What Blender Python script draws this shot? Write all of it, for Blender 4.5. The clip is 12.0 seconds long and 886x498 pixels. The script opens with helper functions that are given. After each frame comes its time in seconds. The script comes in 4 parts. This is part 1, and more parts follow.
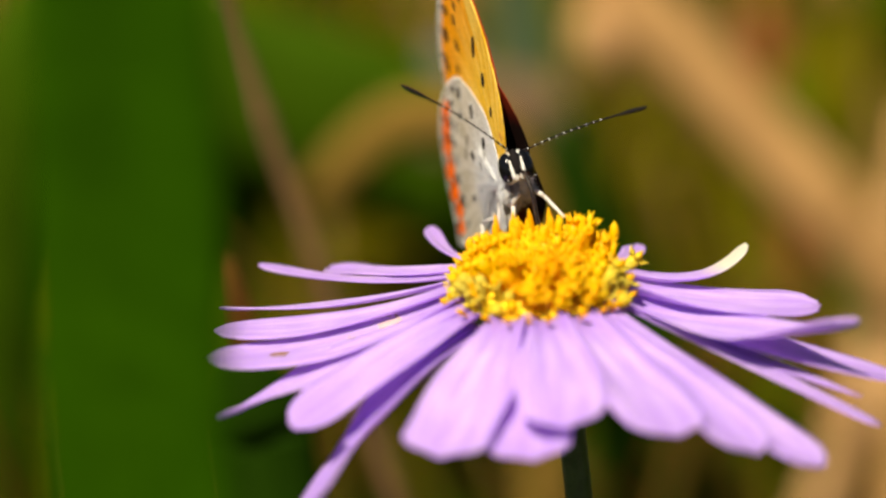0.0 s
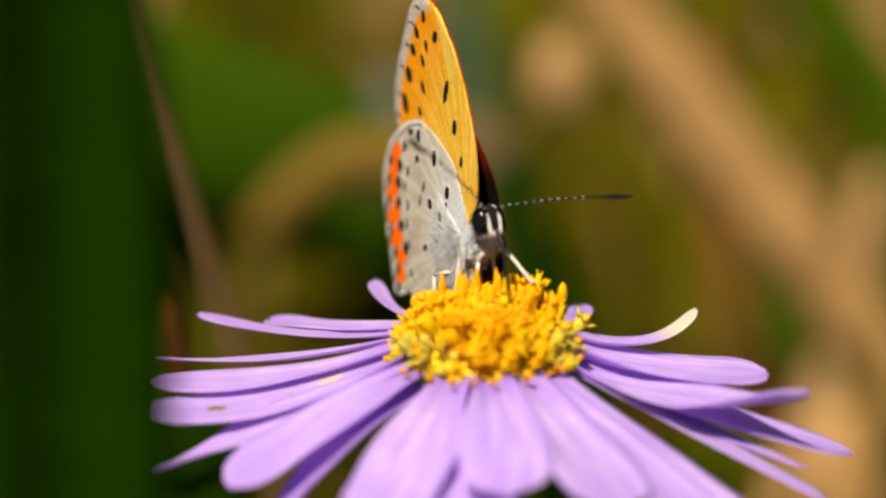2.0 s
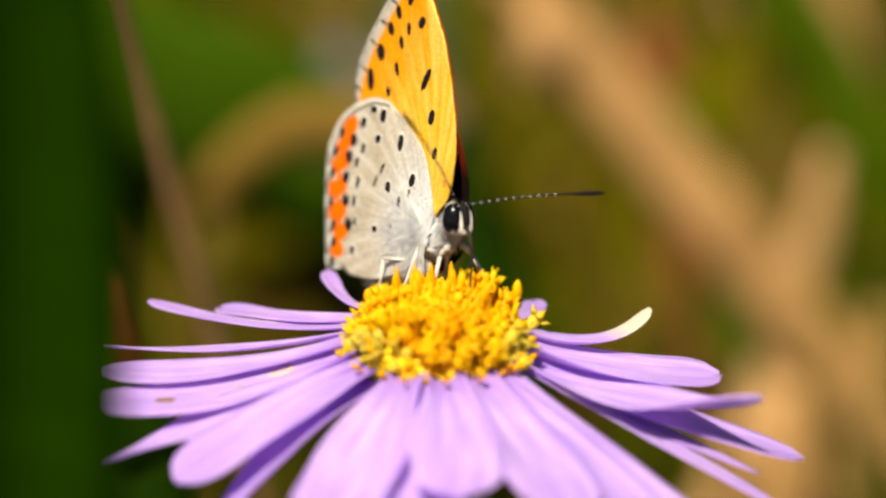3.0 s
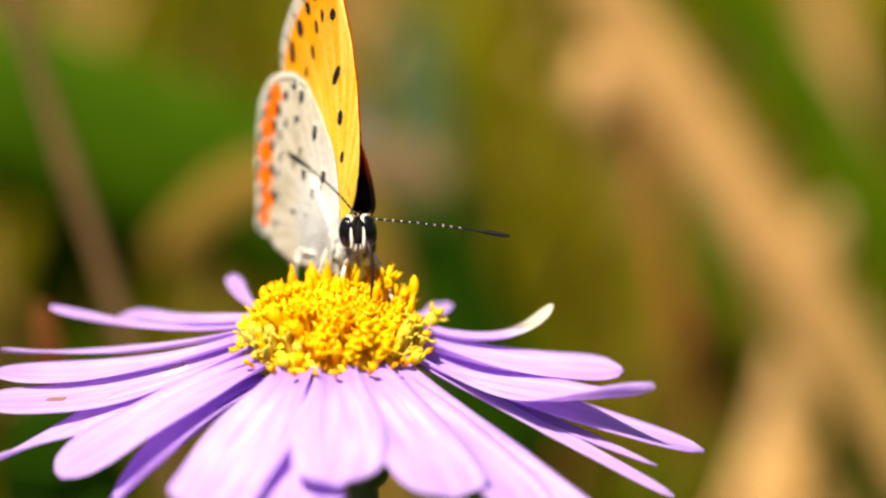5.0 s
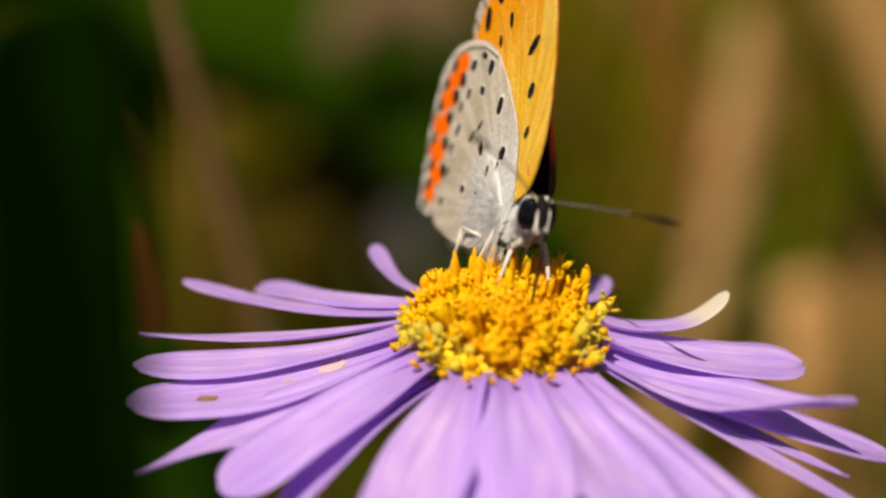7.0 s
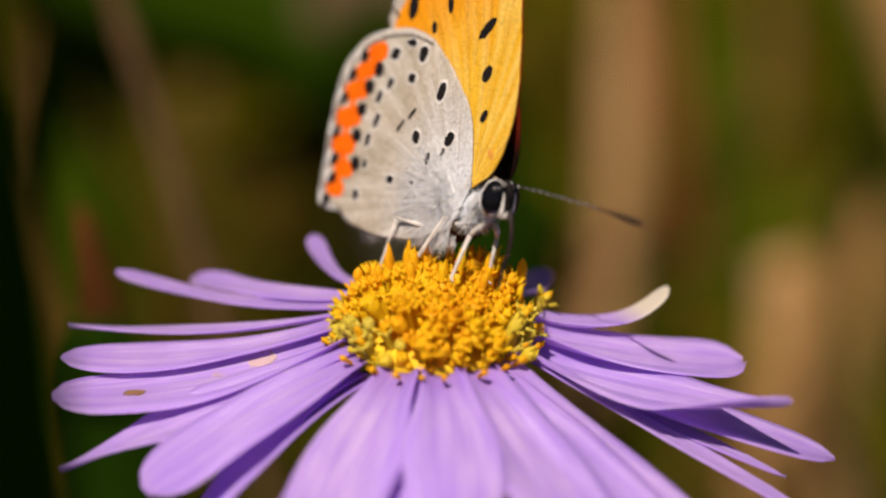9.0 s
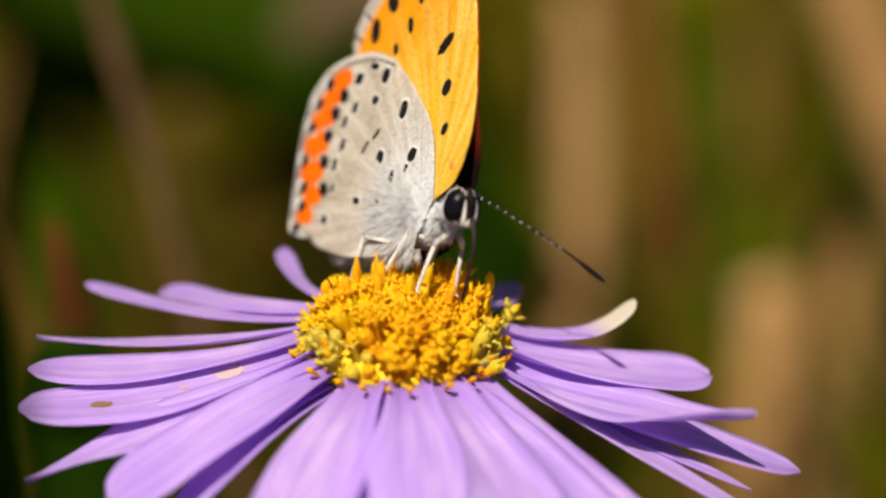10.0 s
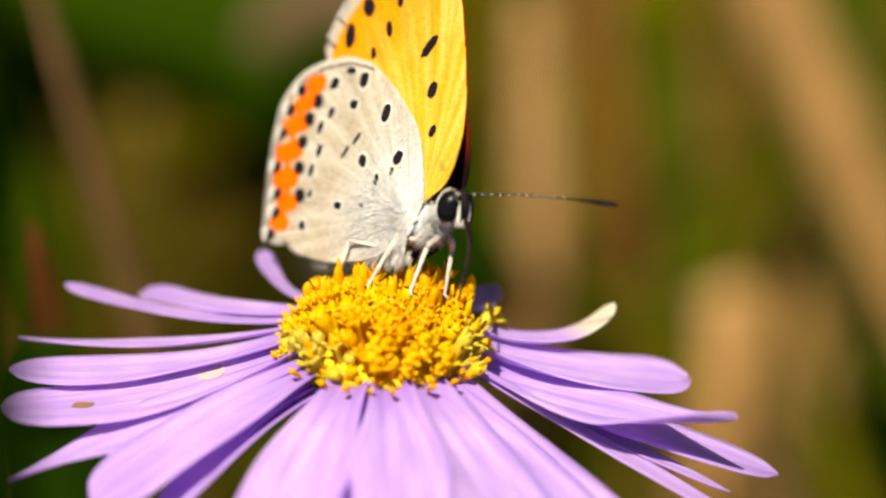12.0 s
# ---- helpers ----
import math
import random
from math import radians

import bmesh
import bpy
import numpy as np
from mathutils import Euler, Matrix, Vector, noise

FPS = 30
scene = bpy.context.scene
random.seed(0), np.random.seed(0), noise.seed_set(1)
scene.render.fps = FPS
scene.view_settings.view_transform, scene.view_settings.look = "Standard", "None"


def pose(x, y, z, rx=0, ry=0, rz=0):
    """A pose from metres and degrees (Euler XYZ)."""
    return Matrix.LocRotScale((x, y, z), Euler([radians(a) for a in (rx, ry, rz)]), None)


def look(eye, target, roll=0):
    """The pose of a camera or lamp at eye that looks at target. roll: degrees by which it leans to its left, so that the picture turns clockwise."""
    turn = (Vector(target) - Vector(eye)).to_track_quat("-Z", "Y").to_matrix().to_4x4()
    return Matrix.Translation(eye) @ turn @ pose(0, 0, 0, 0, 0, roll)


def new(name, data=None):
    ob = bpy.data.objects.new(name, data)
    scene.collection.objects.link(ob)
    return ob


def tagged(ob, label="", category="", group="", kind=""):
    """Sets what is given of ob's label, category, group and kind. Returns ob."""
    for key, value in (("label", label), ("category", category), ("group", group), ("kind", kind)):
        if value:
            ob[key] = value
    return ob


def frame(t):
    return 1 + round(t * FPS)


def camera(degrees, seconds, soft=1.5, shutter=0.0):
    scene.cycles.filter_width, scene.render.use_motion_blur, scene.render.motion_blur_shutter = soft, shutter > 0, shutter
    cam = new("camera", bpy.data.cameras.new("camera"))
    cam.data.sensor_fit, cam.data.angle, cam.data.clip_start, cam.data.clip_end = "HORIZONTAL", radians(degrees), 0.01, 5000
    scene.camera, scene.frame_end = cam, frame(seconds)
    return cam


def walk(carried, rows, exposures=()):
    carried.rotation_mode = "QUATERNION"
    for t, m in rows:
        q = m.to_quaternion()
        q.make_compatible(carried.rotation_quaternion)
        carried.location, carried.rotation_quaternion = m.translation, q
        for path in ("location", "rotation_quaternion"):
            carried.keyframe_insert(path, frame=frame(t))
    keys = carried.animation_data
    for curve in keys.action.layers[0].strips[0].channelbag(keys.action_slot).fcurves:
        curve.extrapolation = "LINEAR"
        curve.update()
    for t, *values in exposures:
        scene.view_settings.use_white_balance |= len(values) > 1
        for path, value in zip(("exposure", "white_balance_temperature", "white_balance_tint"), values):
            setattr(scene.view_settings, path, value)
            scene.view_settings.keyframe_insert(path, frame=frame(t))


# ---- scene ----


def mm_pose(x, y, z, rx=0, ry=0, rz=0):
    """A pose from millimetres and degrees."""
    return pose(x * 0.001, y * 0.001, z * 0.001, rx, ry, rz)


# The middle of the flower's disc is the origin; the ground lies 0.26 m below it.
GROUND = -0.26

# The butterfly; its parts follow below.
fly = tagged(new("butterfly"), "copper butterfly with closed yellow and grey spotted wings", "butterfly")

# ---- camera ----
cam = camera(27.0, 12.0, soft=2.5)
cam.data.dof.use_dof = True
focus = new("focus_point")
cam.data.dof.focus_object = focus
cam.data.dof.aperture_fstop = 12.0
cam.data.dof.aperture_blades = 0
walk(cam, [
    (0, mm_pose(2.71, -117.69, 34.91, 74.88, 3.80, 3.30)),
    (0.5, mm_pose(-1.23, -115.43, 36.94, 73.35, 2.19, 2.04)),
    (1, mm_pose(3.06, -115.16, 35.96, 74.30, 2.25, 1.49)),
    (1.5, mm_pose(3.38, -116.29, 36.45, 75.49, 1.75, 2.26)),
    (2, mm_pose(1.93, -114.90, 35.71, 75.88, 1.54, 1.82)),
    (2.5, mm_pose(1.21, -113.22, 38.31, 74.32, 0.45, 1.01)),
    (4.3, mm_pose(2.06, -114.01, 36.08, 75.30, -0.39, -0.01)),
    (4.5, mm_pose(3.14, -114.34, 36.14, 75.32, 0.02, 0.41)),
    (5, mm_pose(9.87, -113.49, 31.93, 77.16, 0.80, 1.21)),
    (5.5, mm_pose(3.37, -111.96, 33.68, 75.98, 0.34, -0.17)),
    (6, mm_pose(3.00, -105.49, 39.61, 72.37, 1.01, 1.10)),
    (6.5, mm_pose(-2.96, -102.82, 42.20, 70.49, 0.16, 0.33)),
    (8.5, mm_pose(-1.45, -100.72, 41.14, 70.11, -0.44, 0.54)),
    (9, mm_pose(0.97, -99.75, 42.66, 69.38, -0.42, 0.42)),
    (9.5, mm_pose(2.00, -99.89, 43.32, 69.40, -0.42, 0.11)),
    (10, mm_pose(2.11, -100.32, 42.25, 70.10, -0.71, 0.09)),
    (10.5, mm_pose(1.00, -100.30, 42.61, 70.01, -1.18, -0.65)),
    (11, mm_pose(1.76, -101.46, 39.48, 71.05, -1.13, -1.43)),
    (11.5, mm_pose(0.89, -101.67, 41.35, 70.78, -1.24, -0.32)),
    (12, mm_pose(0.59, -100.85, 42.14, 70.34, -1.48, -1.08)),
], exposures=[(0, 0.92, 7000, 11), (0.5, 0.87, 6770, 12), (1.0, 0.6, 6570, 14), (1.5, 0.66, 6720, 13), (2.0, 0.74, 6870, 11), (2.5, 0.84, 6970, 11),
               (4.3, 1.25, 6970, 9), (5.5, 1.42, 7020, 8), (6.0, 1.13, 7070, 9), (6.5, 0.76, 7070, 11),
               (8.5, 0.32, 6570, 23), (9.0, 0.30, 6620, 23), (9.5, 0.38, 6670, 20), (10.0, 0.52, 6620, 16), (10.5, 0.6, 6670, 16), (11.0, 0.65, 6770, 10), (11.5, 0.5, 6670, 20), (12, 0.90, 7120, 11)])

# ---- light ----
SUN_TO = Vector((-0.22, -0.52, 0.82)).normalized()
world = bpy.data.worlds.new("meadow_sky")
scene.world = world
world.use_nodes = True
wn = world.node_tree
sky = wn.nodes.new("ShaderNodeTexSky")
sky.sky_type = "NISHITA"
sky.sun_disc = False
sky.sun_elevation = math.asin(SUN_TO.z)
sky.sun_rotation = math.atan2(SUN_TO.x, SUN_TO.y)
wn.nodes["Background"].inputs["Strength"].default_value = 0.028
wn.links.new(sky.outputs["Color"], wn.nodes["Background"].inputs["Color"])
sun = new("sun", bpy.data.lights.new("sun", "SUN"))
sun.data.energy = 5.0
sun.data.angle = radians(0.53)
sun.data.color = (1.0, 0.94, 0.80)
sun.matrix_world = look(SUN_TO * 2.0, (0, 0, 0))


# ---- materials ----
def material(name, rough=0.6, spec=0.3):
    m = bpy.data.materials.new(name)
    m.use_nodes = True
    b = m.node_tree.nodes["Principled BSDF"]
    b.inputs["Roughness"].default_value = rough
    b.inputs["Specular IOR Level"].default_value = spec
    return m, m.node_tree, b


def node(nt, kind, **values):
    n = nt.nodes.new(kind)
    for key, value in values.items():
        n.inputs[key.replace("_", " ")].default_value = value
    return n


def coords(nt, scale, kind="Object"):
    tc = nt.nodes.new("ShaderNodeTexCoord")
    mp = nt.nodes.new("ShaderNodeMapping")
    mp.inputs["Scale"].default_value = scale
    nt.links.new(tc.outputs[kind], mp.inputs["Vector"])
    return mp.outputs["Vector"]


def noise_of(nt, vec, scale, detail=3.0, rough=0.55):
    n = node(nt, "ShaderNodeTexNoise", Scale=scale, Detail=detail, Roughness=rough)
    nt.links.new(vec, n.inputs["Vector"])
    return n.outputs["Fac"]


def ramp(nt, fac, stops):
    r = nt.nodes.new("ShaderNodeValToRGB")
    el = r.color_ramp.elements
    while len(el) < len(stops):
        el.new(0.5)
    for e, (p, c) in zip(el, stops):
        e.position, e.color = p, (*c, 1)
    nt.links.new(fac, r.inputs["Fac"])
    return r.outputs["Color"]


def mix(nt, fac, a, b, mode="MIX"):
    n = nt.nodes.new("ShaderNodeMix")
    n.data_type, n.blend_type = "RGBA", mode
    for sock, val in ((n.inputs[0], fac), (n.inputs[6], a), (n.inputs[7], b)):
        if hasattr(val, "links"):
            nt.links.new(val, sock)
        elif isinstance(val, (int, float)):
            sock.default_value = val
        else:
            sock.default_value = (*val, 1)
    return n.outputs[2]


def bump(nt, b, height, strength, dist):
    n = node(nt, "ShaderNodeBump", Strength=strength, Distance=dist)
    nt.links.new(height, n.inputs["Height"])
    nt.links.new(n.outputs["Normal"], b.inputs["Normal"])


def thin(nt, b, colour, amount):
    """Lets light through a thin leaf or petal."""
    out = nt.nodes["Material Output"]
    t = nt.nodes.new("ShaderNodeBsdfTranslucent")
    if hasattr(colour, "links"):
        nt.links.new(colour, t.inputs["Color"])
    else:
        t.inputs["Color"].default_value = (*colour, 1)
    s = nt.nodes.new("ShaderNodeMixShader")
    s.inputs[0].default_value = amount
    nt.links.new(b.outputs[0], s.inputs[1])
    nt.links.new(t.outputs[0], s.inputs[2])
    nt.links.new(s.outputs[0], out.inputs["Surface"])


def rand(nt):
    return nt.nodes.new("ShaderNodeObjectInfo").outputs["Random"]


def attr(nt, name):
    n = nt.nodes.new("ShaderNodeAttribute")
    n.attribute_name = name
    return n.outputs["Fac"]


def petal_material(name, tip=None):
    m, nt, b = material(name, 0.5, 0.25)
    b.inputs["Sheen Weight"].default_value = 0.05
    uv = coords(nt, (1.6, 26.0, 1.0), "UV")
    streak = noise_of(nt, uv, 1.0, 4.0, 0.6)
    blotch = noise_of(nt, coords(nt, (260, 260, 260)), 1.0, 3.0)
    c = ramp(nt, streak, [(0.28, (0.42, 0.22, 0.78)), (0.48, (0.70, 0.48, 0.91)), (0.66, (0.90, 0.75, 0.97))])
    c = mix(nt, ramp(nt, blotch, [(0.35, (0.5, 0.5, 0.5)), (0.7, (0, 0, 0))]), c, (0.54, 0.34, 0.84))
    along = attr(nt, "along")
    c = mix(nt, ramp(nt, along, [(0.0, (0.6, 0.6, 0.6)), (0.28, (0, 0, 0))]), c, (0.48, 0.24, 0.79))
    if tip:
        c = mix(nt, ramp(nt, along, [(0.62, (0, 0, 0)), (0.8, (1, 1, 1))]), c, tip)
    nt.links.new(c, b.inputs["Base Color"])
    fine = noise_of(nt, coords(nt, (3.0, 70.0, 1.0), "UV"), 1.0, 2.0)
    bump(nt, b, fine, 0.6, 0.00014)
    thin(nt, b, c, 0.55)
    return m


PETAL = petal_material("petal_lilac")
PETAL_DRY = petal_material("petal_lilac_dry_tip", (0.86, 0.80, 0.66))


def plain(name, c1, c2, scale, rough=0.6, spec=0.3, through_light=0.0, per_object=0.0, c3=None, relief=0.0):
    """Two-tone material with noise at a scale per millimetre, and a finer grain."""
    m, nt, b = material(name, rough, spec)
    v = coords(nt, (1000, 1000, 1000))
    a = noise_of(nt, v, scale, 3.0)
    g = noise_of(nt, v, scale * 9.0, 2.0)
    c = ramp(nt, a, [(0.32, c1), (0.68, c2)])
    c = mix(nt, 0.35, c, ramp(nt, g, [(0.3, c1), (0.7, c2)]))
    if per_object:
        lo = mix(nt, per_object, c, c3 or c1)
        c = mix(nt, rand(nt), lo, c)
    nt.links.new(c, b.inputs["Base Color"])
    if relief:
        bump(nt, b, g, 0.5, relief * 0.001)
    if through_light:
        thin(nt, b, c, through_light)
    return m


FLORET = plain("floret_yellow", (0.86, 0.53, 0.003), (0.94, 0.72, 0.012), 1.2, 0.5, 0.2, 0.45, 0.95, (0.90, 0.46, 0.003))
BUD = plain("bud_yellow_green", (0.72, 0.52, 0.015), (0.84, 0.68, 0.05), 1.4, 0.5, 0.25, 0.4, 0.85, (0.66, 0.56, 0.09))
ANTHER = plain("anther_orange", (0.86, 0.44, 0.005), (0.93, 0.60, 0.009), 2.0, 0.6, 0.12, 0.4, 0.6, (0.82, 0.33, 0.005))
DISC_BASE = plain("disc_base", (0.60, 0.34, 0.006), (0.72, 0.48, 0.012), 0.8, 0.8)
STEM = plain("stem_green", (0.035, 0.075, 0.012), (0.07, 0.13, 0.03), 0.5, 0.55, 0.3, 0.1, relief=0.05)
SPOT_BROWN = plain("spot_brown", (0.13, 0.06, 0.02), (0.24, 0.13, 0.06), 2.0, 0.8)
SPOT_RUST = plain("spot_rust", (0.42, 0.16, 0.02), (0.62, 0.28, 0.03), 2.0, 0.8)
SPOT_PALE = plain("spot_tan", (0.36, 0.25, 0.24), (0.44, 0.31, 0.31), 2.0, 0.8)
BLACK = plain("scale_black", (0.006, 0.005, 0.006), (0.014, 0.011, 0.010), 5.0, 0.85, 0.06)
EYE = plain("eye_black", (0.002, 0.002, 0.003), (0.004, 0.004, 0.005), 3.0, 0.16, 0.25)
WHITE = plain("scale_white", (0.62, 0.60, 0.56), (0.82, 0.80, 0.77), 3.0, 0.8, 0.2, relief=0.05)
HALO = plain("scale_whitish", (0.56, 0.53, 0.47), (0.69, 0.66, 0.60), 4.0, 0.8, 0.2)
ORANGE = plain("scale_orange", (0.68, 0.09, 0.002), (0.84, 0.155, 0.003), 2.5, 0.8, 0.04, 0.1)
LEG = plain("leg_white", (0.30, 0.27, 0.23), (0.68, 0.64, 0.57), 2.2, 0.7, 0.3)
FUR = plain("fur_grey", (0.44, 0.48, 0.52), (0.68, 0.71, 0.74), 1.6, 0.85, 0.2)
HORN = plain("proboscis_brown", (0.008, 0.005, 0.004), (0.025, 0.014, 0.010), 2.0, 0.5, 0.2)
FUR_DARK = plain("fur_slate", (0.40, 0.43, 0.46), (0.56, 0.59, 0.62), 1.6, 0.85, 0.2)
FUR_BLACK = plain("fur_charcoal", (0.05, 0.052, 0.058), (0.14, 0.145, 0.15), 1.6, 0.85, 0.2)
TAN_HAIR = plain("fur_tan", (0.42, 0.24, 0.08), (0.58, 0.38, 0.16), 1.6, 0.85, 0.2)


def wing_material(name, kind):
    m, nt, b = material(name, 0.75, 0.06)
    b.inputs["Sheen Weight"].default_value = 0.0
    v = coords(nt, (1000, 1000, 1000))
    sep = nt.nodes.new("ShaderNodeSeparateXYZ")
    nt.links.new(v, sep.inputs[0])
    grain = noise_of(nt, v, 7.0, 2.0, 0.7)
    soft = noise_of(nt, v, 0.45, 3.0)
    rim, vein, root = attr(nt, "rim"), attr(nt, "vein"), attr(nt, "reach")
    polar = nt.nodes.new("ShaderNodeCombineXYZ")
    nt.links.new(attr(nt, "turn"), polar.inputs[0])
    nt.links.new(root, polar.inputs[1])
    bm_map = node(nt, "ShaderNodeMapping", Scale=(26.0, 1.3, 1.0))
    nt.links.new(polar.outputs[0], bm_map.inputs["Vector"])
    band = noise_of(nt, bm_map.outputs[0], 1.0, 2.0, 0.5)
    if kind == "hind":
        c = ramp(nt, soft, [(0.3, (0.41, 0.36, 0.27)), (0.7, (0.55, 0.49, 0.39))])
        c = mix(nt, ramp(nt, band, [(0.45, (0, 0, 0)), (0.62, (0.75, 0.75, 0.75))]), c, (0.66, 0.62, 0.54))
        c = mix(nt, ramp(nt, root, [(0.12, (1, 1, 1)), (0.62, (0, 0, 0))]), c, (0.72, 0.74, 0.76))
        speck = noise_of(nt, v, 3.6, 2.0, 0.6)
        c = mix(nt, mix(nt, 1.0, ramp(nt, speck, [(0.60, (0, 0, 0)), (0.70, (0.7, 0.7, 0.7))]), ramp(nt, root, [(0.3, (1, 1, 1)), (0.7, (0, 0, 0))]), "MULTIPLY"), c, (0.16, 0.17, 0.19))
        c = mix(nt, mix(nt, 1.0, vein, (0.5, 0.5, 0.5), "MULTIPLY"), c, (0.46, 0.38, 0.28))
        c = mix(nt, ramp(nt, attr(nt, "outer"), [(0.95, (0, 0, 0)), (0.96, (1, 1, 1))]), c, (0.07, 0.055, 0.05))
        c = mix(nt, ramp(nt, attr(nt, "outer"), [(0.968, (0, 0, 0)), (0.975, (1, 1, 1))]), c, (0.60, 0.55, 0.48))
    elif kind == "fore":
        out = node(nt, "ShaderNodeMapRange")
        for key, val in (("From Min", 0.45), ("From Max", 0.9)):
            out.inputs[key].default_value = val
        nt.links.new(attr(nt, "outer"), out.inputs["Value"])
        c = ramp(nt, soft, [(0.3, (0.78, 0.41, 0.016)), (0.7, (0.85, 0.51, 0.04))])
        c = mix(nt, ramp(nt, band, [(0.42, (0, 0, 0)), (0.6, (0.7, 0.7, 0.7))]), c, (0.90, 0.62, 0.14))
        c = mix(nt, out.outputs[0], c, (0.92, 0.33, 0.004))
        c = mix(nt, mix(nt, 1.0, vein, (0.5, 0.5, 0.5), "MULTIPLY"), c, (0.62, 0.28, 0.02))
        c = mix(nt, ramp(nt, attr(nt, "outer"), [(0.925, (0, 0, 0)), (0.945, (1, 1, 1))]), c, (0.55, 0.49, 0.41))
        c = mix(nt, ramp(nt, attr(nt, "outer"), [(0.985, (0, 0, 0)), (0.99, (1, 1, 1))]), c, (0.30, 0.26, 0.22))
    else:
        c = ramp(nt, soft, [(0.3, (0.34, 0.018, 0.005)), (0.7, (0.52, 0.05, 0.010))])
        c = mix(nt, ramp(nt, root, [(0.25, (1, 1, 1)), (0.62, (0, 0, 0))]), c, (0.014, 0.006, 0.005))
    dust = noise_of(nt, v, 2.4, 3.0, 0.7)
    c = mix(nt, 0.12 if kind == "fore" else 0.3, c, mix(nt, 1.0, c, ramp(nt, dust, [(0.32, (0.62, 0.60, 0.55)), (0.68, (1.22, 1.22, 1.2))]), "MULTIPLY"))
    pm = node(nt, "ShaderNodeMapping", Scale=(170.0, 5.0, 1.0))
    nt.links.new(polar.outputs[0], pm.inputs["Vector"])
    streak = noise_of(nt, pm.outputs[0], 1.0, 4.0, 0.65)
    c = mix(nt, 0.55, c, mix(nt, 1.0, c, ramp(nt, streak, [(0.3, (0.58, 0.55, 0.50)), (0.7, (1.25, 1.25, 1.25))]), "MULTIPLY"))
    c = mix(nt, 0.5, c, mix(nt, 1.0, c, ramp(nt, grain, [(0.3, (0.55, 0.55, 0.55)), (0.7, (1.35, 1.35, 1.35))]), "MULTIPLY"))
    nt.links.new(c, b.inputs["Base Color"])
    bump(nt, b, mix(nt, 0.5, grain, streak), 0.6, 0.00009)
    thin(nt, b, c, 0.26)
    return m


HIND = wing_material("wing_under_hind", "hind")
FORE = wing_material("wing_under_fore", "fore")
INNER = wing_material("wing_upper_copper", "inner")


def blade_material(name, c1, c2, light, rough=0.5, fibre=15, along=0.8):
    m, nt, b = material(name, rough + 0.2, 0.02)
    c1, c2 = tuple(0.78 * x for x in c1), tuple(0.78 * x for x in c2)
    fib = noise_of(nt, coords(nt, (along, fibre, 1), "UV"), 1.0, 4.0, 0.6)
    spots = noise_of(nt, coords(nt, (70, 70, 70)), 1.0, 4.0)
    c = ramp(nt, fib, [(0.3, c1), (0.7, c2)])
    c = mix(nt, ramp(nt, spots, [(0.4, (0, 0, 0)), (0.75, (0.7, 0.7, 0.7))]), c, tuple(0.55 * x for x in c1))
    c = mix(nt, mix(nt, 1.0, rand(nt), (0.45, 0.45, 0.45), "MULTIPLY"), c, c1)
    nt.links.new(c, b.inputs["Base Color"])
    bump(nt, b, fib, 0.3, 0.0004)
    thin(nt, b, c, light)
    return m


GREEN_BLADE = blade_material("blade_green", (0.05, 0.09, 0.002), (0.11, 0.18, 0.004), 0.35)
# Near-black green: shade low in the meadow is put into this colour.
SHADED_BLADE = blade_material("blade_shaded_green", (0.010, 0.030, 0.0008), (0.022, 0.062, 0.002), 0.25)
BESIDE_BLADE = blade_material("blade_deep_green", (0.026, 0.092, 0.0005), (0.052, 0.165, 0.0013), 0.45, fibre=2.2, along=22)
OLIVE_BLADE = blade_material("blade_olive", (0.165, 0.145, 0.003), (0.30, 0.245, 0.009), 0.35)
STRAW = blade_material("blade_straw", (0.47, 0.255, 0.085), (0.74, 0.43, 0.17), 0.25, 0.6)
TAN = blade_material("blade_tan", (0.22, 0.13, 0.022), (0.37, 0.225, 0.05), 0.25, 0.6)
PALE_STRAW = blade_material("blade_pale_straw", (0.64, 0.36, 0.14), (0.88, 0.54, 0.25), 0.25, 0.6)
GREY_LEAF = blade_material("blade_grey", (0.13, 0.12, 0.13), (0.24, 0.22, 0.24), 0.2, 0.6)
MID_BLADE = blade_material("blade_mid_green", (0.03, 0.068, 0.001), (0.065, 0.135, 0.003), 0.3)
BROWN_OLIVE = blade_material("blade_brown_olive", (0.075, 0.055, 0.005), (0.15, 0.11, 0.012), 0.3)
PINK_TAN = blade_material("blade_pinkish_tan", (0.17, 0.105, 0.055), (0.28, 0.18, 0.10), 0.25, 0.6)
RUST = blade_material("blade_rust", (0.10, 0.032, 0.008), (0.19, 0.068, 0.018), 0.25, 0.6)
RUST_PALE = blade_material("blade_red_brown", (0.27, 0.085, 0.024), (0.44, 0.165, 0.05), 0.25, 0.6)
TEAL_BLADE = blade_material("blade_blue_green", (0.07, 0.11, 0.055), (0.13, 0.17, 0.09), 0.3)
GREY_STEM = blade_material("stalk_grey_brown", (0.12, 0.065, 0.028), (0.22, 0.13, 0.06), 0.05, 0.7)


# ---- building helpers ----
def link(name, bm, mat, parent=None, label="", smooth=True):
    me = bpy.data.meshes.new(name)
    bm.to_mesh(me)
    bm.free()
    for p in me.polygons:
        p.use_smooth = smooth
    for m in (mat if isinstance(mat, (list, tuple)) else [mat]):
        me.materials.append(m)
    ob = new(name, me)
    ob.parent = parent
    if label:
        ob["label"] = label
    return ob


part = link
MM = 0.001


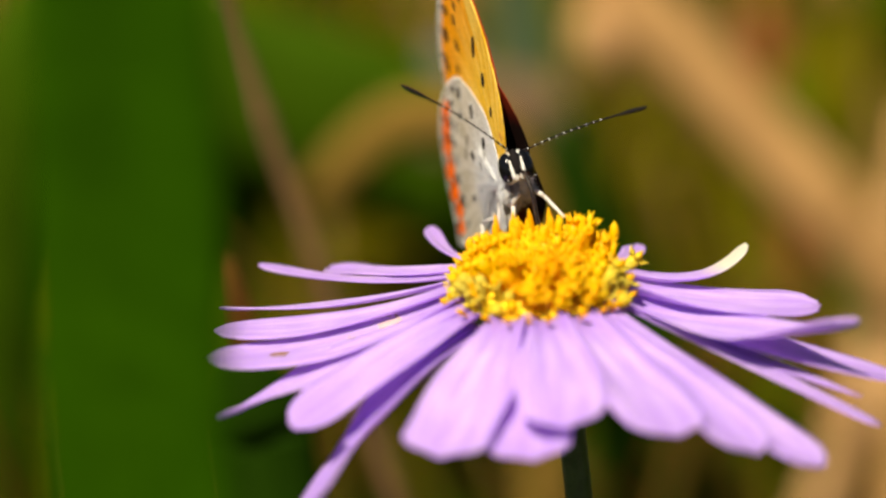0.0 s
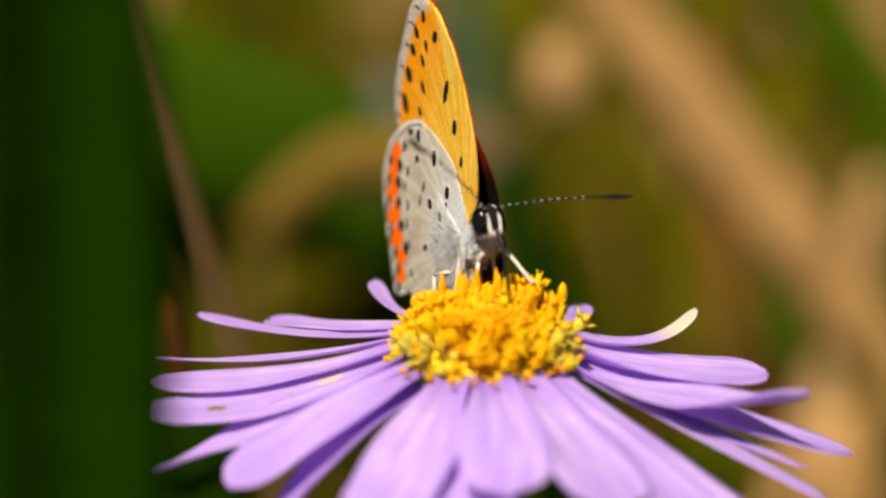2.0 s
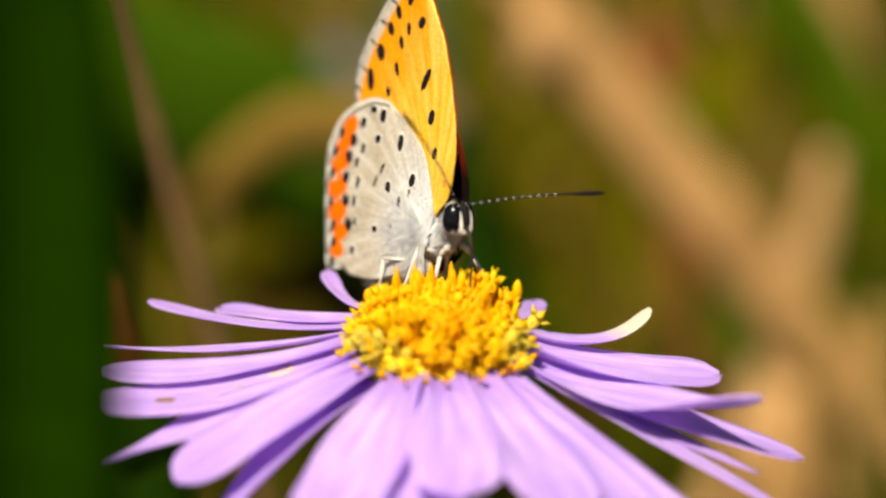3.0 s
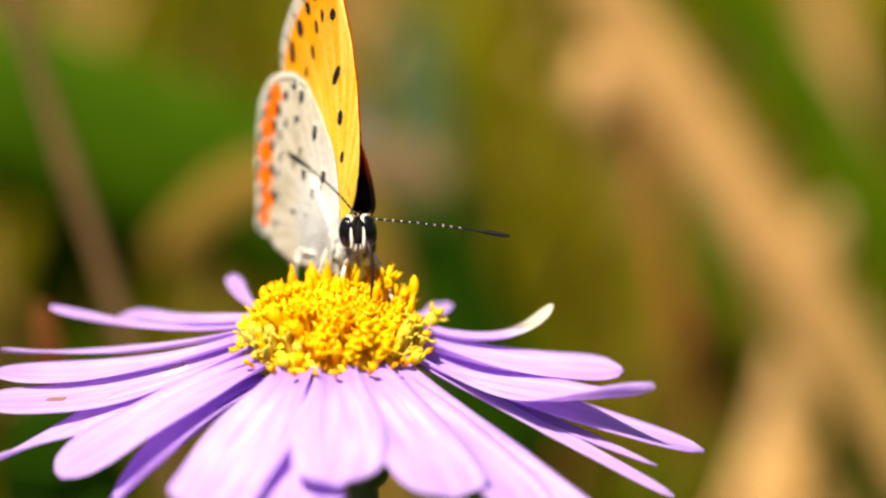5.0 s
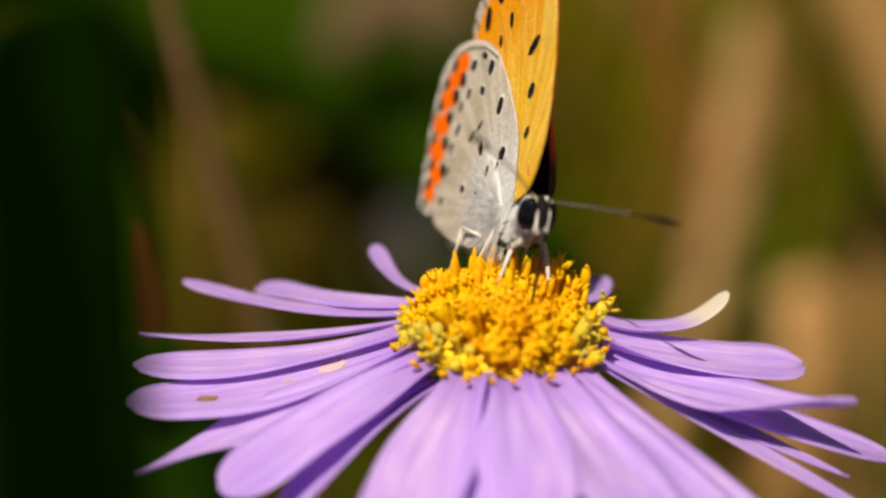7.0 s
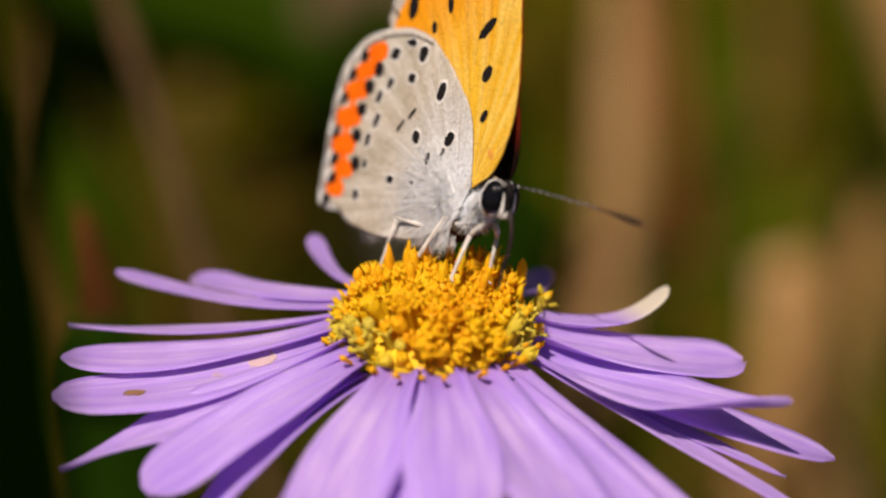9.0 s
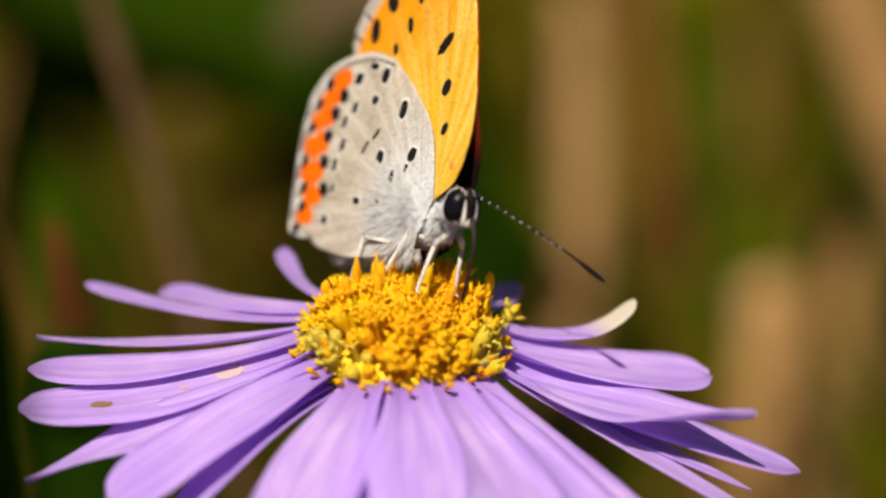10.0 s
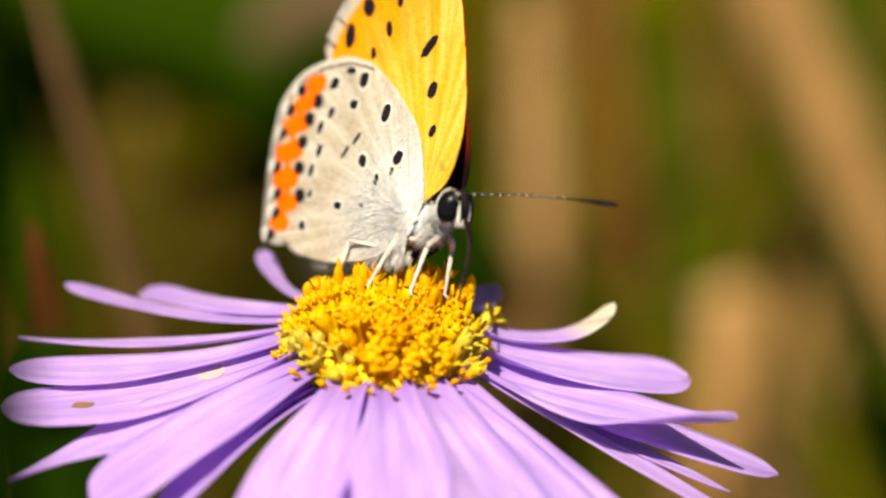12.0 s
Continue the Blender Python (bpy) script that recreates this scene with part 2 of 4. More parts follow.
def tube(bm, pts, radii, sides=8):
    """A rounded tube through points in millimetres."""
    pts = [Vector(p) for p in pts]
    rings = []
    for i, p in enumerate(pts):
        d = (pts[min(i + 1, len(pts) - 1)] - pts[max(i - 1, 0)]).normalized()
        a = d.orthogonal().normalized() if i == 0 else (rings[-1][1] - d * rings[-1][1].dot(d)).normalized()
        b = d.cross(a)
        ring = [bm.verts.new((p + (a * math.cos(k * math.tau / sides) + b * math.sin(k * math.tau / sides)) * radii[i]) * MM) for k in range(sides)]
        rings.append((ring, a))
    for (r0, _), (r1, _) in zip(rings, rings[1:]):
        for k in range(sides):
            bm.faces.new((r0[k], r0[(k + 1) % sides], r1[(k + 1) % sides], r1[k]))
    bm.faces.new(rings[0][0][::-1])
    bm.faces.new(rings[-1][0])
    return bm


def bend(points, n=12):
    """A smooth line of n + 1 points through the given ones (Catmull-Rom)."""
    p = [Vector(q) for q in points]
    p = [p[0] * 2 - p[1], *p, p[-1] * 2 - p[-2]]
    out, k = [], len(p) - 3
    for i in range(n + 1):
        s = min(i / n * k, k - 1e-6)
        j, f = int(s), s - int(s)
        a, b, c, d = p[j:j + 4]
        out.append(0.5 * ((2 * b) + (c - a) * f + (2 * a - 5 * b + 4 * c - d) * f * f + (3 * b - a - 3 * c + d) * f ** 3))
    return out


def blob(bm, centre, radii, turn=None, sub=3, rough=0.0):
    got = bmesh.ops.create_icosphere(bm, subdivisions=sub, radius=1.0)["verts"]
    m = Matrix.Translation(Vector(centre) * MM) @ (turn or Matrix.Identity(4)) @ Matrix.Diagonal((*[r * MM for r in radii], 1))
    for v in got:
        k = 1 + rough * noise.noise(v.co * 3.1 + Vector(centre))
        v.co = m @ (v.co * k)
    return bm


def sheet(bm, grid, thick, uv=True, floats=None):
    """A thin two-sided sheet from a grid of points (millimetres), closed along its rim."""
    rows, cols = len(grid), len(grid[0])
    top = [[None] * cols for _ in range(rows)]
    low = [[None] * cols for _ in range(rows)]
    layers = {k: bm.verts.layers.float.get(k) or bm.verts.layers.float.new(k) for k in (floats or {})}
    uvl = bm.loops.layers.uv.verify() if uv else None
    at = {}
    for i in range(rows):
        for j in range(cols):
            p = Vector(grid[i][j])
            di = Vector(grid[min(i + 1, rows - 1)][j]) - Vector(grid[max(i - 1, 0)][j])
            dj = Vector(grid[i][min(j + 1, cols - 1)]) - Vector(grid[i][max(j - 1, 0)])
            n = di.cross(dj)
            n = n.normalized() if n.length > 1e-9 else Vector((0, 0, 1))
            edge = 0.35 if i in (rows - 1,) or j in (0, cols - 1) else 1.0
            top[i][j] = bm.verts.new((p - n * thick * 0.5 * edge) * MM)
            low[i][j] = bm.verts.new((p + n * thick * 0.5 * edge) * MM)
            for v in (top[i][j], low[i][j]):
                at[v] = (i / (rows - 1), j / (cols - 1))
                for k, f in (floats or {}).items():
                    v[layers[k]] = f(i / (rows - 1), j / (cols - 1))
    faces = []
    for i in range(rows - 1):
        for j in range(cols - 1):
            faces.append(bm.faces.new((top[i][j], top[i][j + 1], top[i + 1][j + 1], top[i + 1][j])))
            g = bm.faces.new((low[i][j], low[i + 1][j], low[i + 1][j + 1], low[i][j + 1]))
            g.material_index = 0
            faces.append(g)
    ring = [(0, j) for j in range(cols)] + [(i, cols - 1) for i in range(1, rows)] + [(rows - 1, j) for j in range(cols - 2, -1, -1)] + [(i, 0) for i in range(rows - 2, 0, -1)]
    for (a, b), (c, d) in zip(ring, ring[1:] + ring[:1]):
        faces.append(bm.faces.new((top[a][b], low[a][b], low[c][d], top[c][d])))
    if uvl:
        for f in faces:
            for lp in f.loops:
                lp[uvl].uv = at[lp.vert]
    return bm


# ---- ground ----
def build_ground():
    bm = bmesh.new()
    bmesh.ops.create_grid(bm, x_segments=60, y_segments=60, size=1.0)
    for v in bm.verts:
        r = v.co.length
        s = 0.05 + 0.95 * r ** 3
        v.co = Vector((v.co.x * 60 * s, v.co.y * 60 * s, GROUND + 0.012 * noise.noise(v.co * 40) * (1 if r > 0.01 else 0)))
    m, nt, b = material("ground_litter_shaded", 0.9, 0.2)
    v = coords(nt, (1, 1, 1))
    big, small = noise_of(nt, v, 9.0, 4.0), noise_of(nt, v, 120.0, 4.0)
    # Litter and growth tones, darkened to hold the shade beneath the grass.
    c = ramp(nt, big, [(0.32, (0.008, 0.018, 0.002)), (0.5, (0.026, 0.024, 0.004)), (0.68, (0.07, 0.045, 0.010))])
    c = mix(nt, 0.5, c, ramp(nt, small, [(0.3, (0.012, 0.02, 0.003)), (0.7, (0.10, 0.066, 0.016))]))
    nt.links.new(c, b.inputs["Base Color"])
    bump(nt, b, small, 0.7, 0.01)
    g = link("ground", bm, m)
    tagged(g, "meadow ground of brown litter and low green growth", "ground", kind="structure")


build_ground()


# ---- grass ----
def blade(name, pts, width, mat, label, category="grass", fold=0.25, tip=0.15, face=0.0, cols=5, n=16, parent=None, group=""):
    """A grass blade along points in millimetres, folded along its midrib; face turns it about its length (degrees)."""
    line = bend(pts, n)
    grid = []
    for i, p in enumerate(line):
        s = i / n
        d = (line[min(i + 1, n)] - line[max(i - 1, 0)]).normalized()
        side = d.cross(Vector((0, 1, 0)))
        side = (side if side.length > 0.05 else Vector((1, 0, 0))).normalized()
        side = Matrix.Rotation(radians(face), 3, d) @ side
        nor = side.cross(d)
        w = width * min(1.0, 0.55 + 1.2 * s) * (1.0 if s < 0.6 else tip + (1 - tip) * (1 - ((s - 0.6) / 0.4) ** 2))
        grid.append([p + side * w * (k / (cols - 1) - 0.5) + nor * fold * w * (abs(k / (cols - 1) - 0.5) * 2 - 0.5) for k in range(cols)])
    bm = sheet(bmesh.new(), grid, max(0.2, width * 0.03))
    ob = link(name, bm, mat, parent)
    if parent is None:
        tagged(ob, label, category, group or category + " leaves in the meadow")
        mid = [(g[cols // 2] + (g[0] + g[-1]) * 0.5) * 0.5 * 0.1 + g[cols // 2] * 0.9 for g in grid]
        part("midrib", tube(bmesh.new(), mid, [max(0.06, width * 0.035 * (1 - 0.75 * i / n)) for i in range(n + 1)], 6), mat, ob)
    return ob


def stalk(name, pts, r0, r1, mat, label, category="stalk"):
    line = bend(pts, 18)
    n = len(line) - 1
    bm = tube(bmesh.new(), line, [r0 + (r1 - r0) * i / n + 0.08 * r0 * math.sin(i * 1.7) for i in range(n + 1)], 10)
    ob = tagged(link(name, bm, mat), label, category)
    for i in (4, 8, 12, 16):
        d = (line[i + 1] - line[i]).normalized()
        part("joint", tube(bmesh.new(), [line[i] - d * 1.1, line[i] - d * 0.4, line[i] + d * 0.4, line[i] + d * 1.1], [r1 * 0.9, r1 * 1.45, r1 * 1.45, r1 * 0.9], 10), mat, ob)
    return ob


GZ = GROUND * 1000
# the broad green blade beside the flower
BESIDE = blade("grass_blade", [(-28, -34, GZ - 12), (-25, -36, -120), (-20.5, -39, -40), (-18.9, -40, -11), (-18.2, -40, 4), (-17.8, -40, 9), (-17.0, -40, 17), (-16.4, -40, 23), (-16.0, -40, 28.5), (-15.8, -40, 31.5)], 9.0, BESIDE_BLADE,
      "broad dark green grass blade leaning beside the flower", fold=-0.1, tip=0.75, cols=9, n=60)
# grey-brown dry stalk behind
STALK = stalk("dry_stalk", [(30, 80, GZ), (-10, 76, -90), (-20, 75, -50), (-28, 75, -17.6), (-32.2, 75, -2), (-36.1, 75, 13.2), (-44, 74, 50)], 1.25, 0.85, GREY_STEM,
              "thin leaning grey-brown dry stalk in the grass")
# tall straw-coloured reed leaf, leaning
REED = blade("reed_leaf", [(206, 300, GZ - 30), (135, 300, -150), (100.9, 300, -94.2), (75, 300, -52), (50.4, 300, -12.3), (20, 298, 40)], 17, STRAW,
             "wide leaning straw-coloured dry reed leaf", "reed", fold=0.15, tip=0.5)
blade("reed_leaf", [(180, 420, GZ), (145, 420, -140), (118, 420, -60), (100, 420, 10)], 15, STRAW, "pale straw-coloured dry reed leaf", "reed", tip=0.5)
UPRIGHT = blade("reed_leaf", [(22, 306, GZ), (30, 306, -150), (34, 306, -110), (33, 306, -76), (32, 306, -58), (30, 307, -44)], 10, PALE_STRAW, "upright pale dry reed leaf", "reed", fold=0.1, tip=0.5)
blade("reed_leaf", [(66, 255, GZ), (70, 260, -152), (73, 262, -120), (76, 266, -97)], 13, STRAW, "short straw-coloured dry reed leaf", "reed", tip=0.3)
ARCH = blade("reed_leaf", [(-14, 226, GZ), (-8, 226, -140), (-5, 222, -62), (-13, 220, -35), (-27, 220, -31), (-38, 220, -37), (-47, 220, -46)], 10, TAN, "tan dry reed leaf arching over", "reed", fold=0.1, tip=0.6, n=26)
blade("grass_blade", [(150, 380, GZ), (140, 380, -130), (115, 380, -72), (82, 380, -21), (50, 378, 20)], 20, GREEN_BLADE, "fresh green leaning grass blade", fold=0.1, tip=0.4)
blade("grass_blade", [(84, 350, GZ), (80, 352, -160), (70, 355, -95), (58, 360, -50)], 14, GREEN_BLADE, "fresh green upright grass blade", fold=0.1, tip=0.4)
blade("grass_blade", [(-150, 310, GZ), (-150, 305, -120), (-118, 300, -34), (-66, 298, -42), (-22, 300, -62), (30, 304, -118)], 44, MID_BLADE, "broad dark green arching grass leaf", fold=0.12, tip=0.4)
blade("grass_blade", [(-80, 330, GZ), (-72, 326, -170), (-50, 320, -110), (-10, 318, -84)], 36, BROWN_OLIVE, "olive-brown arching grass leaf", fold=0.1, tip=0.3)
blade("grass_blade", [(10, 260, GZ), (14, 262, -150), (10, 262, -90), (0, 262, -40)], 20, SHADED_BLADE, "dark green upright grass leaf", fold=0.1, tip=0.4)
blade("grass_blade", [(-104, 332, GZ), (-100, 330, -150), (-90, 328, -84), (-78, 326, -38)], 34, GREEN_BLADE, "broad green upright grass leaf", fold=0.1, tip=0.4)
blade("reed_leaf", [(112, 330, GZ), (110, 330, -178), (108, 330, -126), (112, 333, -100)], 15, STRAW, "short straw-coloured dry reed stump", "reed", tip=0.5)
blade("withered_leaf", [(-44, 46, GZ), (-33, 48, -110), (-28, 48, -44), (-29, 48, -24), (-31, 49, -10)], 5, RUST, "narrow rust-brown withered leaf", "leaf", fold=0.2, tip=0.3)
blade("reed_leaf", [(98, 290, GZ), (94, 290, -180), (86, 292, -140), (77, 296, -108)], 20, PALE_STRAW, "low pale straw-coloured dry reed leaf", "reed", fold=0.1, tip=0.5)
blade("withered_leaf", [(9, 285, GZ), (7, 285, -92), (4, 285, -61), (-4, 285, -44), (-13, 285, -41), (-23, 285, -44), (-29, 285, -52)], 13, PINK_TAN, "pinkish tan withered leaf arching behind the flower", "leaf", fold=0.1, tip=0.6, n=26)
blade("grass_blade", [(-21, 38, GZ), (-24, 41, -110), (-27.7, 42, -32.7), (-28.0, 42, -26.4), (-28.8, 42, -20.8), (-29.5, 42, -17.4)], 11, SHADED_BLADE, "short broad dark green grass blade below the flower", fold=0.15, tip=0.35)
SEEDS = stalk("seed_stalk", [(64, 304, GZ), (58, 303, -170), (48, 302, -100), (39, 301, -44), (37, 300, -22)], 0.7, 0.4, TAN, "thin dry stalk with a pale fluffy seed head", "seed head")
blade("withered_leaf", [(-14, 424, GZ), (-18, 422, -160), (-25, 420, -100), (-33, 420, -48)], 20, GREY_LEAF, "grey withered leaf standing in the grass", "leaf", fold=0.1, tip=0.5)
blade("withered_leaf", [(84, 420, GZ), (78, 420, -170), (69, 420, -104), (58, 424, -40)], 15, RUST_PALE, "broad reddish-brown withered leaf standing in grass", "leaf", fold=0.1, tip=0.5)
blade("grass_blade", [(-4, 500, GZ), (-8, 500, -160), (-12, 500, -90), (-14, 502, -30)], 24, TEAL_BLADE, "blue-green upright grass blade far behind", fold=0.1, tip=0.5)


def scatter():
    """Low growth near by, its green darkened for ground shade, and taller olive and straw grass farther off."""
    rng = random.Random(4)
    bands = [
        (SHADED_BLADE, 300, 210, 500, 50, 150, "low green meadow growth darkened for shade"),
        (BROWN_OLIVE, 130, 220, 420, 60, 170, "low olive-brown meadow growth"),
        (GREEN_BLADE, 60, 260, 520, 40, 140, "low fresh green meadow growth"),
        (RUST, 70, 220, 600, 40, 150, "low rust-brown withered meadow growth"),
        (OLIVE_BLADE, 46, 230, 400, 90, 190, "thin olive meadow grass behind the flower"),
        (TAN, 40, 230, 400, 80, 180, "thin tan dry grass behind the flower"),
        (GREEN_BLADE, 34, 230, 400, 80, 190, "thin fresh green grass behind the flower"),
        (OLIVE_BLADE, 420, 480, 1200, 150, 330, "tall olive meadow grass standing far behind"),
        (GREEN_BLADE, 150, 560, 1300, 150, 330, "tall green meadow grass standing far behind"),
        (STRAW, 110, 520, 1300, 160, 340, "tall straw-coloured dry grass standing far behind"),
    ]
    for mat, count, y0, y1, h0, h1, label in bands:
        bm = bmesh.new()
        for i in range(count):
            y = rng.uniform(y0, y1)
            x = (rng.random() - 0.5) * (140 + 0.85 * y)
            h = rng.uniform(h0, h1)
            lx, ly = rng.gauss(0, 0.3) * h, rng.gauss(0, 0.2) * h
            w = rng.uniform(5, 15) * (0.6 + y / 900)
            line = bend([(x, y, GZ - 3), (x + lx * 0.3, y + ly * 0.3, GZ + h * 0.55), (x + lx, y + ly, GZ + h)], 6)
            a = rng.gauss(0, 0.7)
            side = Vector((math.cos(a), math.sin(a), 0))
            g = [[p + side * w * (1 - (q / 6) ** 2.5) * (c - 1) * 0.5 + Vector((0, 0, 0.1 * w * abs(c - 1))) for c in range(3)] for q, p in enumerate(line)]
            sheet(bm, g, 0.4)
        tagged(link("meadow_grass", bm, mat), label, "grass", kind="stuff")
    # thin stems between
    for mat, count, label in ((RUST, 15, "thin rust-brown stem standing in the meadow"), (TAN, 15, "thin tan dry stem standing in the meadow"), (GREEN_BLADE, 18, "thin green grass stem standing in the meadow")):
        for i in range(count):
            y = rng.uniform(190, 330)
            x, h = (rng.random() - 0.5) * (60 + 0.7 * y), rng.uniform(130, 240)
            lx = rng.gauss(0, 0.25) * h
            r = rng.uniform(0.6, 1.5)
            bm = tube(bmesh.new(), bend([(x, y, GZ - 3), (x + lx * 0.3, y, GZ + h * 0.55), (x + lx, y, GZ + h)], 6), [r, r, r * 0.95, r * 0.9, r * 0.8, r * 0.6, r * 0.2], 6)
            tagged(link("wild_grass", bm, mat), label, "grass", "thin stems behind the flower")
    # the meadow goes on to the sides and behind
    for mat, count, h0, h1, label in ((OLIVE_BLADE, 2600, 80, 230, "olive meadow grass all round"), (GREEN_BLADE, 1700, 70, 220, "green meadow grass all round"), (STRAW, 900, 80, 240, "straw-coloured dry grass all round")):
        bm = bmesh.new()
        for i in range(count):
            r = 330 + 3200 * rng.random() ** 1.2
            a = rng.uniform(-math.pi, math.pi)
            x, y = r * math.sin(a), r * math.cos(a)
            if 0 < y < 1300 and abs(x) < 90 + 0.45 * y:
                continue
            h = rng.uniform(h0, h1)
            lx, ly = rng.gauss(0, 0.3) * h, rng.gauss(0, 0.3) * h
            w = rng.uniform(5, 13)
            line = bend([(x, y, GZ - 3), (x + lx * 0.3, y + ly * 0.3, GZ + h * 0.55), (x + lx, y + ly, GZ + h)], 5)
            a = rng.uniform(0, math.pi)
            side = Vector((math.cos(a), math.sin(a), 0))
            g = [[p + side * w * (1 - (q / 5) ** 2.5) * (c - 1) * 0.5 + Vector((0, 0, 0.1 * w * abs(c - 1))) for c in range(3)] for q, p in enumerate(line)]
            sheet(bm, g, 0.4)
        tagged(link("meadow_grass", bm, mat), label, "grass", kind="stuff")


scatter()

# ---- flower ----
flower = tagged(new("aster_flower"), "lilac aster with a yellow disc and drooping ray petals", "flower")


def petal(az_m, r_m, z_m, az_t, r_t, z_t, width, roll=0.0, cup=0.12, mat=None, curl=0.0, point=0.0, notch=0.0, root_z=-0.4, tip_roll=0.0, blunt=0.82, label=""):
    """A ray petal: its middle and its tip by azimuth, distance from the axis and height (mm), its width, twist towards the tip."""
    def at(az, r, z):
        return Vector((r * math.cos(radians(az)), r * math.sin(radians(az)), z))
    p0, p1, p2 = at(az_m + 0.35 * (az_m - az_t), 5.0, root_z), at(az_m, r_m, z_m), at(az_t, r_t, z_t)
    sm = (r_m - 5.0) / (r_t - 5.0)
    rows, cols = 26, 11
    ph = random.random() * 6.28
    grid = []
    for i in range(rows):
        s = i / (rows - 1)
        l0 = (s - sm) * (s - 1) / sm
        l1 = s * (s - 1) / (sm * (sm - 1))
        l2 = s * (s - sm) / (1 - sm)
        p = p0 * l0 + p1 * l1 + p2 * l2
        e = 0.01
        q = s + e
        t = (p0 * ((q - sm) * (q - 1) / sm) + p1 * (q * (q - 1) / (sm * (sm - 1))) + p2 * (q * (q - sm) / (1 - sm)) - p).normalized()
        side = t.cross(Vector((0, 0, 1))).normalized()
        nor = side.cross(t)
        a = radians(roll) * (min(1.0, 0.35 + 0.65 * s) if abs(roll) < 30 else min(1.0, 1.4 * s)) + radians(tip_roll) * (max(0.0, s - 0.5) / 0.5) ** 1.4
        side, nor = side * math.cos(a) + nor * math.sin(a), nor * math.cos(a) - side * math.sin(a)
        w = width * (0.42 + 0.58 * math.sin(min(1.0, s / 0.8) * math.pi / 2) ** 1.15)
        if s > blunt:
            w *= math.sqrt(max(0.02, 1 - ((s - blunt) / (1.002 - blunt)) ** 2.4))
        w *= (1 - point * max(0.0, s - 0.55) / 0.45) * (1 + 0.05 * math.sin(9 * s + ph))
        row = []
        for j in range(cols):
            u = j / (cols - 1) * 2 - 1
            groove = 0.06 * width / 3 * math.cos(u * 3 * math.pi) * math.sin(math.pi * min(1, s * 1.2))
            lift = cup * width * (u * u - 0.4) * (0.4 + 0.6 * (1 - s)) + groove + 0.06 * math.sin(7 * s + 2 * u + ph) + curl * max(0, s - 0.6) ** 2 * width
            back = -notch * width * (0.35 - abs(abs(u) - 0.45)) * max(0, s - 0.85) * 4
            row.append(p + side * (u * w * 0.5) + nor * lift + t * back)
        grid.append(row)
    bm = sheet(bmesh.new(), grid, 0.16, floats={"along": lambda i, j: i})
    return part("petal", bm, mat or PETAL, flower, label)


petal(158, 14.6, -0.2, 158, 21.6, 0.4, 2.3, -6, cup=0.1, root_z=0.8, point=0.3)
petal(150, 12.3, 0.0, 147, 18.3, -0.6, 2.6, 2, root_z=1.0)
petal(172, 13.4, -0.85, 172, 22.4, -1.2, 1.9, -14, root_z=0.8, point=0.3)
petal(-178, 13.3, -1.4, -178, 21.9, -1.6, 3.3, 6, root_z=0.6, blunt=0.8)
spotted = petal(-168, 14.0, -2.3, -168, 22.1, -2.4, 5.0, 5, root_z=0.2, blunt=0.8, label="lilac petal with small brown spots")
petal(-158.5, 15.0, -3.1, -158, 22.2, -5.1, 4.6, 9, point=0.72, tip_roll=-34, blunt=0.9)
petal(-144, 12.3, -2.2, -144, 19.0, -4.9, 5.1, 4, blunt=0.74)
petal(-140.5, 13.2, -4.8, -134.5, 20.6, -9.0, 6.2, -40, root_z=-1.5, blunt=0.9)
petal(-141, 12.0, -3.6, -137, 16.6, -6.2, 2.4, 5, root_z=-1.4, point=0.5)
petal(-110, 12.0, -2.7, -109, 18.3, -4.7, 5.6, 4, blunt=0.88)
petal(-94, 11.6, -3.6, -92, 17.2, -5.2, 4.9, -4, root_z=-0.9, blunt=0.86)
petal(-84, 11.0, -2.0, -85, 16.4, -3.6, 5.6, 0, blunt=0.8)
petal(-63, 12.0, -2.7, -63.5, 18.0, -4.5, 5.6, 6, blunt=0.84)
petal(-49, 13.0, -3.5, -51, 20.0, -6.0, 4.6, 8, root_z=-0.9)
petal(-42, 13.4, -4.1, -41.5, 22.0, -7.4, 4.5, 4, point=0.2, blunt=0.86)
petal(-19.5, 15.0, -4.6, -20, 22.4, -7.7, 1.9, -4, point=0.45)
petal(-15, 14.0, -4.1, -16, 21.0, -6.4, 1.5, -2, root_z=-0.9, point=0.6)
petal(-10, 16.8, -4.3, -10, 23.6, -6.1, 4.7, 2, root_z=-0.9, point=0.3)
petal(-15, 13.6, -2.3, -21.5, 21.2, -0.7, 6.2, 2, point=0.8, root_z=-0.5, tip_roll=26)
petal(3, 12.4, -1.8, 4, 18.6, -2.4, 5.0, -4, cup=0.18, root_z=0.2, blunt=0.8)
petal(14, 11.6, -0.35, 15, 15.0, 0.4, 2.4, 4, cup=0.15, curl=2.6, mat=PETAL_DRY, point=0.35, root_z=1.0, blunt=0.88, label="short upcurled lilac petal with a dry cream tip")
petal(48, 9.0, 0.0, 58, 12.6, -0.2, 1.8, 0, root_z=0.7)
petal(131, 9.8, 0.9, 125, 13.7, 1.8, 1.3, -12, root_z=1.2)

RIM = 5.5


def dome(r):
    return 3.2 * max(0.0, 1 - (r / 6.1) ** 2.5) - 0.9


